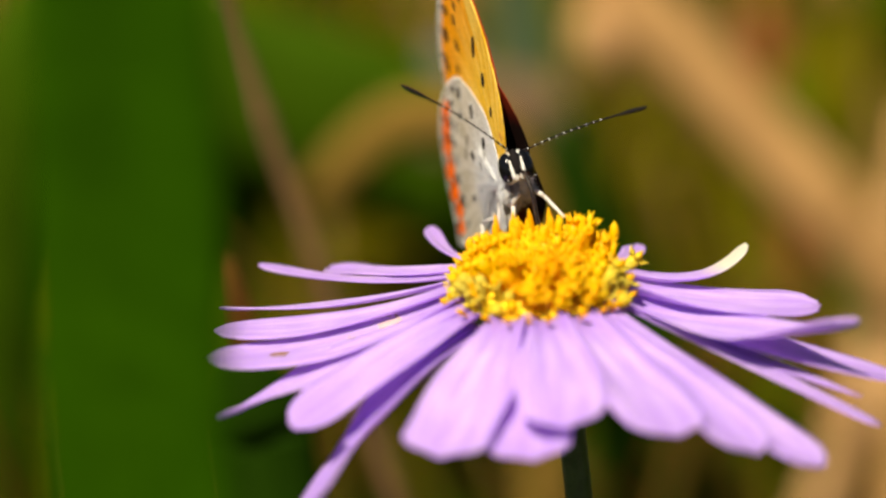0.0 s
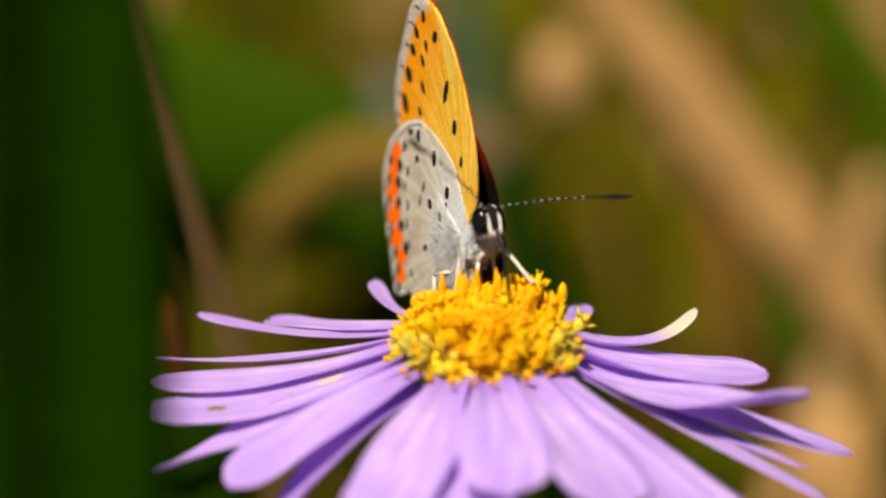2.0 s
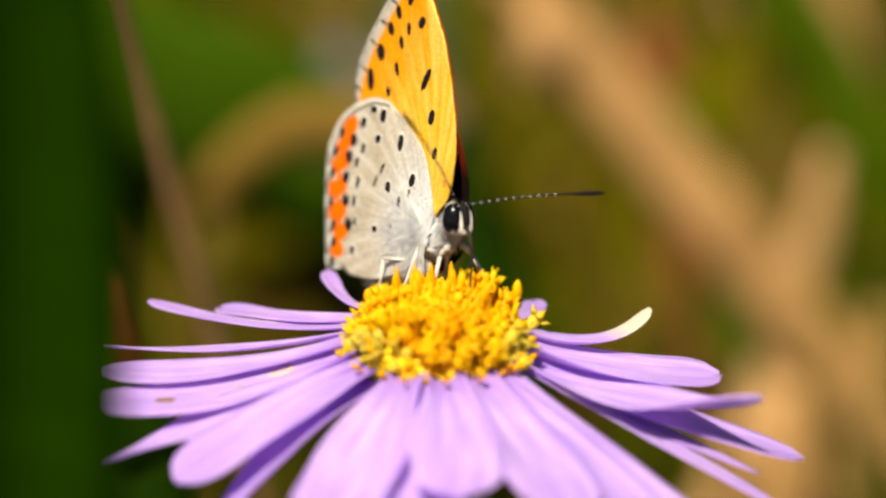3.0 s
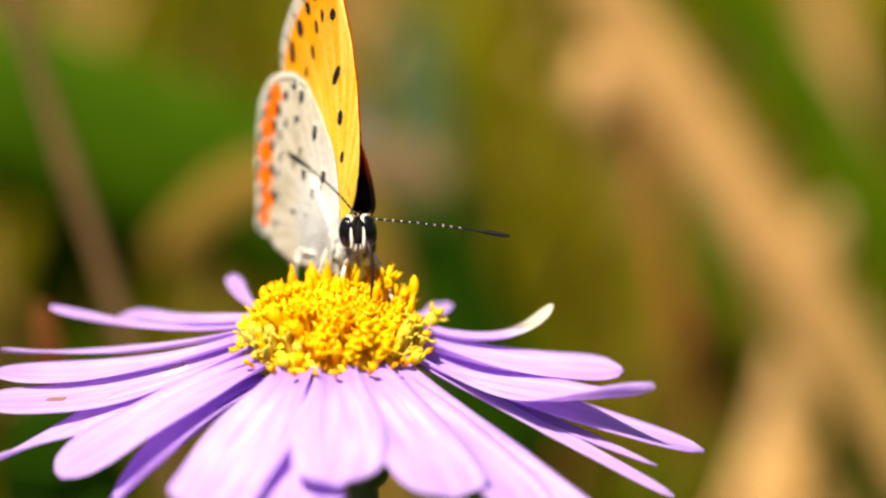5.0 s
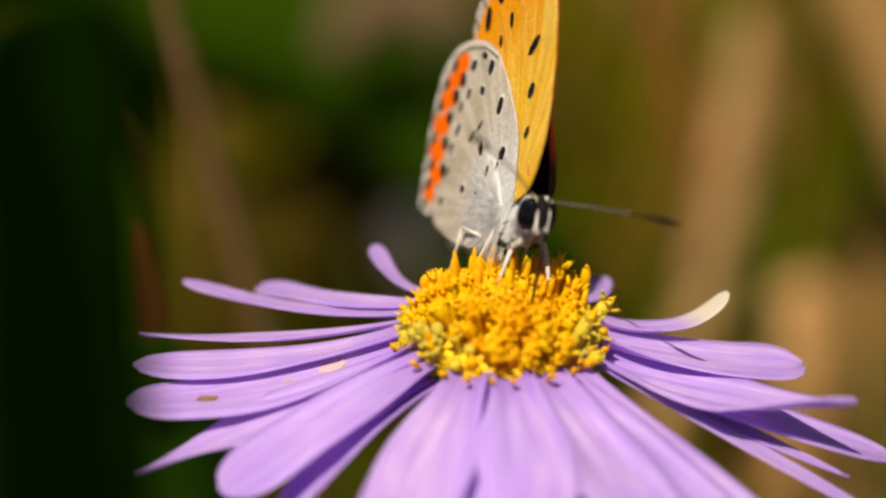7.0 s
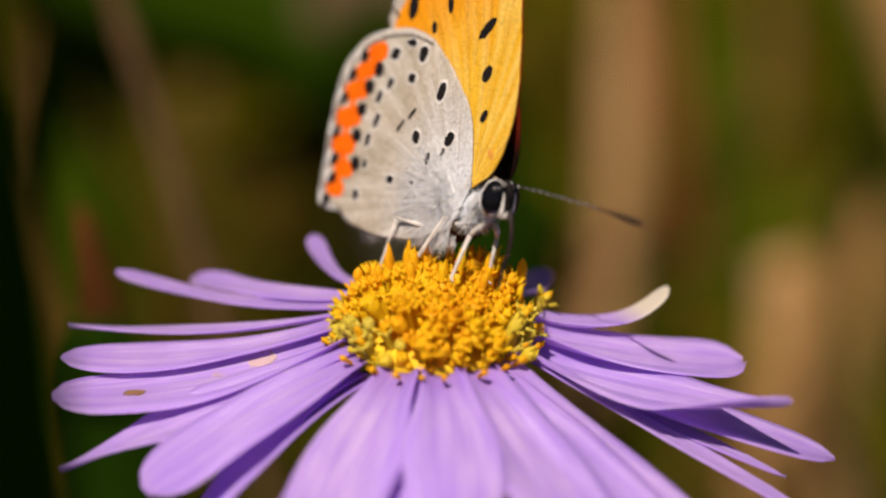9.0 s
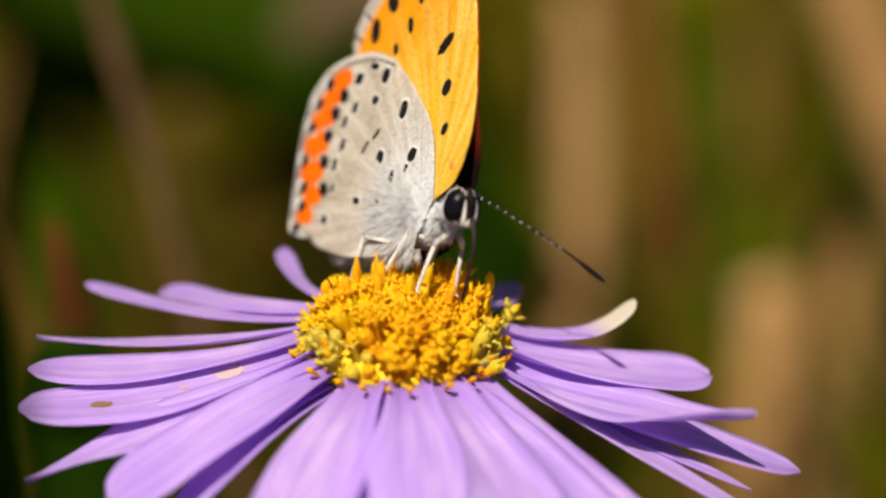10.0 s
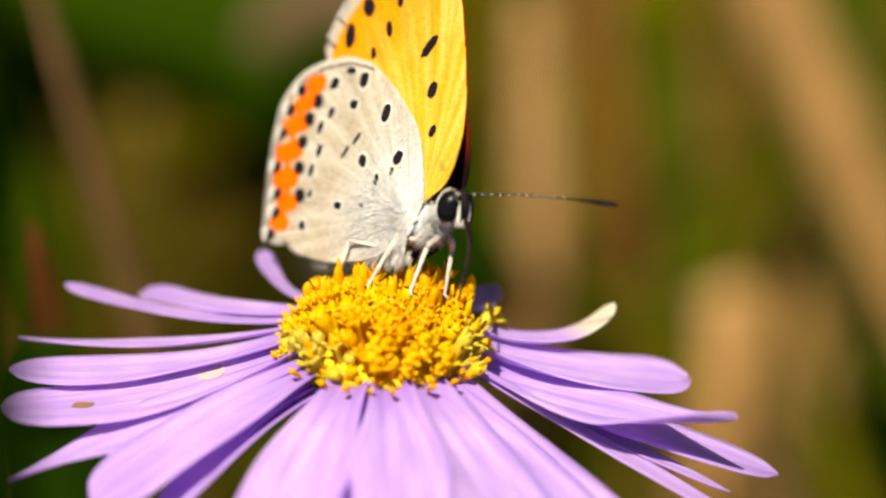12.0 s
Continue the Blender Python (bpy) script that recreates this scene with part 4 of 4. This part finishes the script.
def build_seed_head():
    rng = random.Random(5)
    head_of_seeds = part("seed_head", blob(bmesh.new(), (37, 300, -26), (5.6, 5.6, 8.4), None, 3, 0.5), PALE_STRAW, SEEDS, "pale fluffy seed head")
    out = []
    for _ in range(260):
        d = Vector((rng.gauss(0, 1), rng.gauss(0, 1), rng.gauss(0, 1))).normalized()
        out.append((Vector((37 + 5.2 * d.x, 300 + 5.2 * d.y, -26 + 8.0 * d.z)), (d + Vector((0, 0, 0.5))).normalized()))
    hairs("fluff", out, 3.2, PALE_STRAW, head_of_seeds, rng, 0.3, 0.22)


build_seed_head()


def build_body():
    rng = random.Random(8)
    tilt = Matrix.Rotation(radians(12), 4, "Y")
    thorax = part("thorax", blob(bmesh.new(), (1.15, MID - 0.1, 0.62), (1.75, 0.95, 1.2), tilt, 3, 0.12), FUR, fly, "thorax covered in blue-grey fur")
    spots = []
    for i in range(1300):
        d = Vector((rng.gauss(0, 1), rng.gauss(0, 1), rng.gauss(0, 1))).normalized()
        spots.append((Vector((1.15 + 1.7 * d.x, MID - 0.1 + 0.9 * d.y, 0.62 + 1.15 * d.z)), (d + Vector((-0.9, 0, -0.2))).normalized()))
    hairs("fur", spots[::2], 0.6, FUR, thorax, rng, 0.3, 0.02)
    hairs("fur", spots[1::4], 0.6, WHITE, thorax, rng, 0.3, 0.018)
    hairs("fur", [(p, d) for p, d in spots[3::4] if p.z < 0.7], 0.5, FUR_BLACK, thorax, rng, 0.3, 0.022)
    under = [(Vector((rng.uniform(-0.2, 2.6), MID + rng.gauss(0, 0.35), -0.4 + rng.uniform(-0.1, 0.4))), Vector((0.2, 0, -1))) for _ in range(110)]
    hairs("fur", under, 0.5, TAN_HAIR, thorax, rng, 0.3, 0.024)
    for cx, cz, wide in ((2.35, 0.15, 0.25), (2.75, 0.55, 0.2), (1.9, -0.15, 0.2)):
        dark = [(Vector((cx + rng.gauss(0, wide), MID - 0.85 - 0.12 * rng.random(), cz + rng.gauss(0, wide * 1.4))), Vector((-0.4, -0.4, -1))) for _ in range(60)]
        hairs("fur", dark, 0.35, FUR_BLACK, thorax, rng, 0.3, 0.024)
    collar = []
    for _ in range(520):
        a, h = rng.uniform(-0.4, 2.4), rng.uniform(-0.5, 1.5)
        collar.append((Vector((2.1 + 0.55 * math.sin(a) + 0.3 * (h - 0.5), MID - 0.25 - 0.75 * math.cos(a - 0.3), h)), Vector((0.2, -0.5, -0.35))))
    hairs("collar", collar[::3], 0.6, FUR, thorax, rng, 0.35, 0.022)
    hairs("collar", collar[1::3] + collar[2::3], 0.65, WHITE, thorax, rng, 0.35, 0.02)
    line = bend([(0.3, MID, 0.3), (-2.5, MID, 0.0), (-5.0, MID, -0.5), (-7.2, MID, -1.0)], 12)
    abdomen = part("abdomen", tube(bmesh.new(), line, [0.8, 0.85, 0.9, 0.92, 0.93, 0.93, 0.92, 0.9, 0.85, 0.75, 0.6, 0.42, 0.12], 14), FUR, fly, "slender grey abdomen between the wings")
    base = []
    for _ in range(2400):
        a, d = radians(rng.uniform(118, 268)), 0.4 + 4.6 * rng.random() ** 1.3
        q = Vector((0.9 + d * math.cos(a), 0, 1.1 + d * math.sin(a) * 0.72))
        if q.z > -1.75:
            base.append((Vector((q.x, wing_y(q.x, q.z, -1, True) - 0.05, q.z)), Vector((math.cos(a), -0.06, 0.72 * math.sin(a))).normalized()))
    hairs("fur", base[::2], 0.9, WHITE, thorax, rng, 0.09, 0.013)
    hairs("fur", base[1::4], 0.8, FUR, thorax, rng, 0.09, 0.013)
    hairs("fur", base[3::8], 0.7, FUR_DARK, thorax, rng, 0.12, 0.012)
    skirt = [(Vector((rng.uniform(-7.5, 1.0), MID - 0.75 - 0.2 * rng.random(), -1.1 - 0.5 * rng.random())), Vector((-0.5, -0.25, -1))) for _ in range(320)]
    hairs("fur", skirt, 0.75, WHITE, abdomen, rng, 0.2, 0.016)
    FACE = 0.08
    head = part("head", blob(bmesh.new(), (3.72, FACE, 1.3), (0.72, 0.72, 0.82), None, 3, 0.08), FUR, fly, "small head with black eyes rimmed in white")
    for s in (-1, 1):
        yc = FACE + s * 0.60
        turn = Matrix.Rotation(radians(-s * 30), 4, "Z") @ Matrix.Rotation(radians(8), 4, "Y")
        part("eye_rim", blob(bmesh.new(), (3.82, yc - s * 0.05, 1.30), (0.72, 0.40, 1.10), turn), WHITE, head)
        part("eye", blob(bmesh.new(), (4.02, yc + s * 0.06, 1.30), (0.70, 0.50, 1.05), turn), EYE, head, "glossy black oval eye")
        part("stripe", tube(bmesh.new(), bend([(4.12, FACE + s * 0.36, 2.35), (4.46, FACE + s * 0.40, 1.95), (4.62, FACE + s * 0.40, 1.2), (4.50, FACE + s * 0.33, 0.2)], 8), [0.03, 0.05, 0.07, 0.085, 0.095, 0.10, 0.11, 0.11, 0.07], 7), HALO, head, "white stripe beside the eye")
        part("palp", tube(bmesh.new(), bend([(4.05, FACE + s * 0.22, 0.5), (4.4, FACE + s * 0.20, 0.25), (4.62, FACE + s * 0.15, 0.35), (4.72, FACE + s * 0.12, 0.6)], 8), [0.10, 0.13, 0.14, 0.13, 0.11, 0.09, 0.07, 0.05, 0.03], 8), LEG, head, "pale palp")
    part("forehead", blob(bmesh.new(), (4.38, FACE, 1.42), (0.54, 0.38, 0.95), None, 3, 0.15), BLACK, head, "black forehead between the eyes")
    tops = [(Vector((3.4 + rng.uniform(-0.7, 0.7), FACE + rng.gauss(0, 0.3), 2.05 + rng.uniform(-0.2, 0.15))), Vector((-0.3, 0, 1))) for _ in range(70)]
    hairs("tuft", tops[::2], 0.4, TAN_HAIR, head, rng, 0.4, 0.03)
    hairs("tuft", tops[1::2], 0.4, BLACK, head, rng, 0.4, 0.03)
    chin = [(Vector((3.9 + rng.uniform(-0.5, 0.6), FACE + rng.gauss(0, 0.35), 0.45 + rng.uniform(-0.1, 0.2))), Vector((0.5, 0, -0.9))) for _ in range(120)]
    hairs("beard", chin, 0.24, WHITE, head, rng, 0.3, 0.022)
    part("proboscis", tube(bmesh.new(), bend([(4.5, FACE, 0.75), (4.92, FACE, 0.2), (5.1, FACE, -1.0), (4.75, FACE, -2.6), (4.45, FACE, -3.9)], 14), [0.16] * 5 + [0.15, 0.145, 0.14, 0.13, 0.12, 0.11, 0.1, 0.09, 0.08, 0.06], 8), HORN, fly, "dark brown proboscis reaching into the florets")
    for s in (-1, 1):
        for hip, knee, foot in (((2.7, 0.45, -0.3), (2.3, 1.05, -1.0), (1.5, 1.4, -3.5)), ((1.2, 0.5, -0.6), (0.1, 1.2, -0.15), (-2.1, 1.7, -3.6)), ((-0.9, 0.9, -1.0), (-3.6, 1.75, -0.55), (-4.5, 1.85, -3.4))):
            p = [Vector((q[0], MID + s * q[1], q[2])) for q in (hip, knee, foot)]
            k = 0.62 if hip[0] < 0 else 0.9
            leg = part("leg", tube(bmesh.new(), [p[0], p[0].lerp(p[1], 0.5) + Vector((0, s * 0.08, 0.05)), p[1]], [0.2 * k, 0.21 * k, 0.16 * k], 8), LEG, fly, "pale slender leg")
            if s > 0 and hip[0] > 2:
                reaching = leg
            part("shin", tube(bmesh.new(), [p[1], p[1].lerp(p[2], 0.5), p[2], p[2] + Vector((0.25, s * 0.1, -0.25))], [0.16 * k, 0.14 * k, 0.11 * k, 0.06 * k], 8), LEG, leg)
    return head, reaching


def antenna(side):
    """A banded, clubbed antenna along x, to be turned about its base."""
    length = 9.0
    n = 34
    bm = bmesh.new()
    line = [Vector((length * i / n, -side * 0.25 * math.sin(math.pi * i / n), 0.18 * math.sin(math.pi * i / n))) for i in range(n + 1)]
    tube(bm, line, [0.062 + 0.008 * math.sin(i * 2.2) if i < n * 0.72 else 0.08 for i in range(n + 1)], 7)
    ob = part("antenna", bm, BLACK, fly, "black antenna with fine white rings")
    a, b = int(n * 0.78), n
    rs = [0.08, 0.1, 0.13, 0.15, 0.165, 0.165, 0.155, 0.13, 0.06]
    part("club", tube(bmesh.new(), [line[int(a + (b - a) * k / 8)] for k in range(9)], rs, 9), BLACK, ob, "blackish club")
    for k in range(2, int(n * 0.72), 2):
        d = (line[k + 1] - line[k - 1]).normalized()
        part("ring", tube(bmesh.new(), [line[k] - d * 0.024, line[k] + d * 0.024], [0.071, 0.071], 7), HALO, ob)
    return ob


build_wings()
head, reaching_leg = build_body()
antenna_left, antenna_right = antenna(1), antenna(-1)
build_stem()
build_florets()
build_ray_styles()


def brown_spots():
    """Small brown marks on one petal."""
    for az, r, size, mat in ((-168.5, 17.6, 0.62, SPOT_BROWN), (-171, 12.6, 0.4, SPOT_PALE), (-173, 10.0, 0.8, SPOT_PALE)):
        bm = bmesh.new()
        a = radians(az)
        c = Vector((r * math.cos(a), r * math.sin(a), 0))
        deps = [v.co * 1000 for v in spotted.data.vertices]
        verts = []
        for k in range(14):
            t = k * math.tau / 14
            w = size * (1 + 0.25 * math.sin(2.3 * t + az) * math.cos(t))
            p = c + Vector((w * math.cos(t), 0.6 * w * math.sin(t), 0))
            z = max(q.z for q in sorted(deps, key=lambda q: (q.xy - p.xy).length)[:2])
            verts.append(bm.verts.new(Vector((p.x, p.y, z + 0.03)) * MM))
        bm.faces.new(verts)
        part("brown_spot", bm, mat, spotted)


brown_spots()


def sway(x, y, degrees):
    """A tilt to the side about a foot on the ground (x and y in millimetres)."""
    foot = Vector((x, y, GZ)) * MM
    return Matrix.Translation(foot) @ Matrix.Rotation(radians(degrees), 4, "Y") @ Matrix.Translation(-foot)


def motions():
    # the point on which the lens is focused
    walk(focus, [(t, mm_pose(x, y, 5)) for t, x, y in ((0, -1, 5.0), (2.5, -1, 5.0), (4.5, 0, 3.5), (5, 0, -1.0), (5.5, 0, -2.0), (6, 0, 0.5), (6.5, 0, 2.5), (8.5, 0, 1.0), (9.5, 0, 0.6), (12, 0, 0.4))])
    walk(REED, [
        (0, sway(65, 300, -8.7)),
        (0.5, sway(65, 300, -10.1)),
        (1, sway(65, 300, -7.9)),
        (1.5, sway(65, 300, -7.9)),
        (2, sway(65, 300, -5.5)),
        (2.5, sway(65, 300, -8.5)),
        (4.3, sway(65, 300, -3.8)),
        (4.5, sway(65, 300, -3.3)),
        (5, sway(65, 300, -1.9)),
        (5.5, sway(65, 300, 0.3)),
        (6, sway(65, 300, 1.4)),
        (6.5, sway(65, 300, 4.4)),
        (8.5, sway(65, 300, 6.2)),
        (9, sway(65, 300, 8.0)),
        (9.5, sway(65, 300, 5.5)),
        (10, sway(65, 300, 6.3)),
        (10.5, sway(65, 300, 7.1)),
        (11, sway(65, 300, 11.0)),
        (11.5, sway(65, 300, 6.3)),
        (12, sway(65, 300, 4.2)),
    ])
    walk(UPRIGHT, [(t, sway(22, 306, turn)) for t, turn in ((0, 14), (4.5, 16), (5.5, 16), (6.5, 12), (8.5, 3), (9.5, 1.5), (10.5, 0), (12, 0))])
    walk(SEEDS, [(t, sway(64, 304, turn)) for t, turn in ((0, -6.6), (2.5, -5), (4.5, -1), (5.5, 0), (8.5, 1), (12, 1))])
    walk(BESIDE, [(t, mm_pose(-12.8 + shift, -40, 15, lean) @ mm_pose(0, 0, 0, 0, 0, turn) @ mm_pose(12.8, 40, -15)) for t, turn, lean, shift in
                  ((0, -8, 4, 0.1), (0.5, 8, 8, -0.9), (1, 24, 12, 0), (2.5, 30, 13, 0), (4.5, 30, 13, 0.1), (5.5, 36, 14, 0.4), (6, 42, 14, 0.8), (6.5, 48, 13, -0.7), (8.5, 62, 15, -0.5), (10.5, 54, 15, 0), (12, 46, 15, 0))])
    walk(ARCH, [(t, sway(-14, 226, turn)) for t, turn in ((0, 0), (2.5, 0), (5.5, -2), (6, -15), (6.5, -22), (8.5, -24), (12, -24))])
    walk(STALK, [
        (0, sway(30, 80, 0.46)),
        (0.5, sway(30, 80, 0.18)),
        (1, sway(30, 80, 0.05)),
        (1.5, sway(30, 80, -0.55)),
        (2, sway(30, 80, -0.33)),
        (2.5, sway(30, 80, 0.50)),
        (4.5, sway(30, 80, -0.39)),
        (5, sway(30, 80, -0.27)),
        (5.5, sway(30, 80, 0.00)),
        (6, sway(30, 80, 0.65)),
        (6.5, sway(30, 80, 0.50)),
        (8.5, sway(30, 80, 0.88)),
        (9, sway(30, 80, 0.36)),
        (9.5, sway(30, 80, 0.46)),
        (10, sway(30, 80, 0.60)),
        (10.5, sway(30, 80, 0.43)),
        (11, sway(30, 80, -0.41)),
        (11.5, sway(30, 80, -0.05)),
        (12, sway(30, 80, -0.05)),
    ])
    walk(fly, [
        (0, mm_pose(-1.95, 7.04, 4.56, 5.01, -27.16, -70.79)),
        (0.5, mm_pose(-1.72, 7.24, 4.46, 6.74, -28.65, -74.83)),
        (1, mm_pose(-1.23, 6.63, 4.88, 7.81, -25.01, -66.42)),
        (1.5, mm_pose(-0.98, 5.67, 5.21, 0.87, -24.94, -61.04)),
        (2, mm_pose(-0.95, 4.53, 5.30, -0.16, -24.53, -63.18)),
        (2.5, mm_pose(-0.83, 5.08, 5.35, -5.89, -19.06, -53.73)),
        (4.3, mm_pose(-0.44, 5.42, 5.02, -10.22, -19.69, -56.39)),
        (4.5, mm_pose(-0.13, 3.60, 5.74, -9.63, -20.21, -55.56)),
        (5, mm_pose(0.13, 3.46, 5.64, 0.50, -4.06, -61.16)),
        (5.5, mm_pose(0.23, 4.17, 5.48, 2.68, -5.03, -64.18)),
        (6, mm_pose(0.56, 3.35, 5.52, -6.92, -8.80, -69.00)),
        (6.5, mm_pose(0.33, 3.02, 5.68, -8.09, -9.58, -70.65)),
        (8.5, mm_pose(0.75, 1.42, 6.61, -17.16, -9.33, -47.29)),
        (9, mm_pose(1.07, 1.71, 6.58, -16.60, -10.33, -48.59)),
        (9.5, mm_pose(0.86, 1.98, 6.54, -15.87, -12.87, -50.60)),
        (10, mm_pose(0.92, 1.58, 6.54, -17.47, -15.08, -49.22)),
        (10.5, mm_pose(0.85, 1.90, 6.45, -15.53, -14.70, -51.31)),
        (11, mm_pose(0.78, 2.07, 6.31, -11.93, -10.95, -51.06)),
        (11.5, mm_pose(0.96, 0.79, 6.85, -16.43, -12.72, -51.29)),
        (12, mm_pose(1.28, 1.21, 6.66, -17.89, -15.50, -44.02)),
    ])
    walk(head, [(t, mm_pose(3.3, 0.25, 1.2, 0, 0, turn) @ mm_pose(-3.3, -0.25, -1.2)) for t, turn in
                ((0, -14), (1, -8), (2.5, 2), (4.5, -4), (5, -26), (5.5, -28), (6, -14), (6.5, 5), (8.5, -3), (12, -3))])
    walk(reaching_leg, [(t, mm_pose(2.7, 0.95, -0.3, 0, turn, 0) @ mm_pose(-2.7, -0.95, 0.3)) for t, turn in
                        ((0, -58), (2.5, -52), (4.5, -44), (6.5, -36), (8.5, 0), (12, 0))])
    walk(antenna_left, [
        (0, mm_pose(4.35, 0.38, 2.12, 0, -2.0, 66.2)),
        (0.5, mm_pose(4.35, 0.38, 2.12, 0, 1.0, 69.2)),
        (1, mm_pose(4.35, 0.38, 2.12, 0, 2.8, 62.5)),
        (1.5, mm_pose(4.35, 0.38, 2.12, 0, 1.8, 58.5)),
        (2, mm_pose(4.35, 0.38, 2.12, 0, 8.0, 60.8)),
        (2.5, mm_pose(4.35, 0.38, 2.12, 0, -1.0, 50.5)),
        (4.3, mm_pose(4.35, 0.38, 2.12, 0, 7.0, 55.2)),
        (4.5, mm_pose(4.35, 0.38, 2.12, 0, 8.8, 68.8)),
        (5, mm_pose(4.35, 0.38, 2.12, 0, 9.0, 54.8)),
        (5.5, mm_pose(4.35, 0.38, 2.12, 0, 10.2, 59.0)),
        (6, mm_pose(4.35, 0.38, 2.12, 0, 3.0, 64.0)),
        (6.5, mm_pose(4.35, 0.38, 2.12, 0, -6.2, 45.8)),
        (8.5, mm_pose(4.35, 0.38, 2.12, 0, 38.2, 11.5)),
        (9, mm_pose(4.35, 0.38, 2.12, 0, 8.8, 12.5)),
        (9.5, mm_pose(4.35, 0.38, 2.12, 0, 6.0, 41.2)),
        (10, mm_pose(4.35, 0.38, 2.12, 0, 29.8, 45.8)),
        (10.5, mm_pose(4.35, 0.38, 2.12, 0, 13.2, 51.8)),
        (11, mm_pose(4.35, 0.38, 2.12, 0, 6.8, 38.0)),
        (11.5, mm_pose(4.35, 0.38, 2.12, 0, 0.8, 5.0)),
        (12, mm_pose(4.35, 0.38, 2.12, 0, 3.0, 26.0)),
    ])
    walk(antenna_right, [
        (0, mm_pose(4.30, -0.22, 2.12, 0, -39.5, -74.8)),
        (0.5, mm_pose(4.30, -0.22, 2.12, 0, -41.8, -70.2)),
        (1, mm_pose(4.30, -0.22, 2.12, 0, -41.8, -63.5)),
        (1.5, mm_pose(4.30, -0.22, 2.12, 0, -46.0, -74.0)),
        (2, mm_pose(4.30, -0.22, 2.12, 0, -26.8, -54.2)),
        (2.5, mm_pose(4.30, -0.22, 2.12, 0, -36.2, -58.8)),
        (4.3, mm_pose(4.30, -0.22, 2.12, 0, -32.2, -56.5)),
        (4.5, mm_pose(4.30, -0.22, 2.12, 0, -26.2, -80.5)),
        (5, mm_pose(4.30, -0.22, 2.12, 0, -34.8, -57.0)),
        (5.5, mm_pose(4.30, -0.22, 2.12, 0, -32.2, -61.0)),
        (6, mm_pose(4.30, -0.22, 2.12, 0, -25.2, -54.0)),
        (6.5, mm_pose(4.30, -0.22, 2.12, 0, -30.8, -54.2)),
        (8.5, mm_pose(4.30, -0.22, 2.12, 0, 4.5, -49.5)),
        (9, mm_pose(4.30, -0.22, 2.12, 0, 3.0, -46.2)),
        (9.5, mm_pose(4.30, -0.22, 2.12, 0, 5.0, -42.0)),
        (10, mm_pose(4.30, -0.22, 2.12, 0, 7.8, -43.0)),
        (10.5, mm_pose(4.30, -0.22, 2.12, 0, 6.2, -41.5)),
        (11, mm_pose(4.30, -0.22, 2.12, 0, 3.0, -42.5)),
        (11.5, mm_pose(4.30, -0.22, 2.12, 0, 5.8, -42.5)),
        (12, mm_pose(4.30, -0.22, 2.12, 0, 9.2, -50.0)),
    ])


motions()
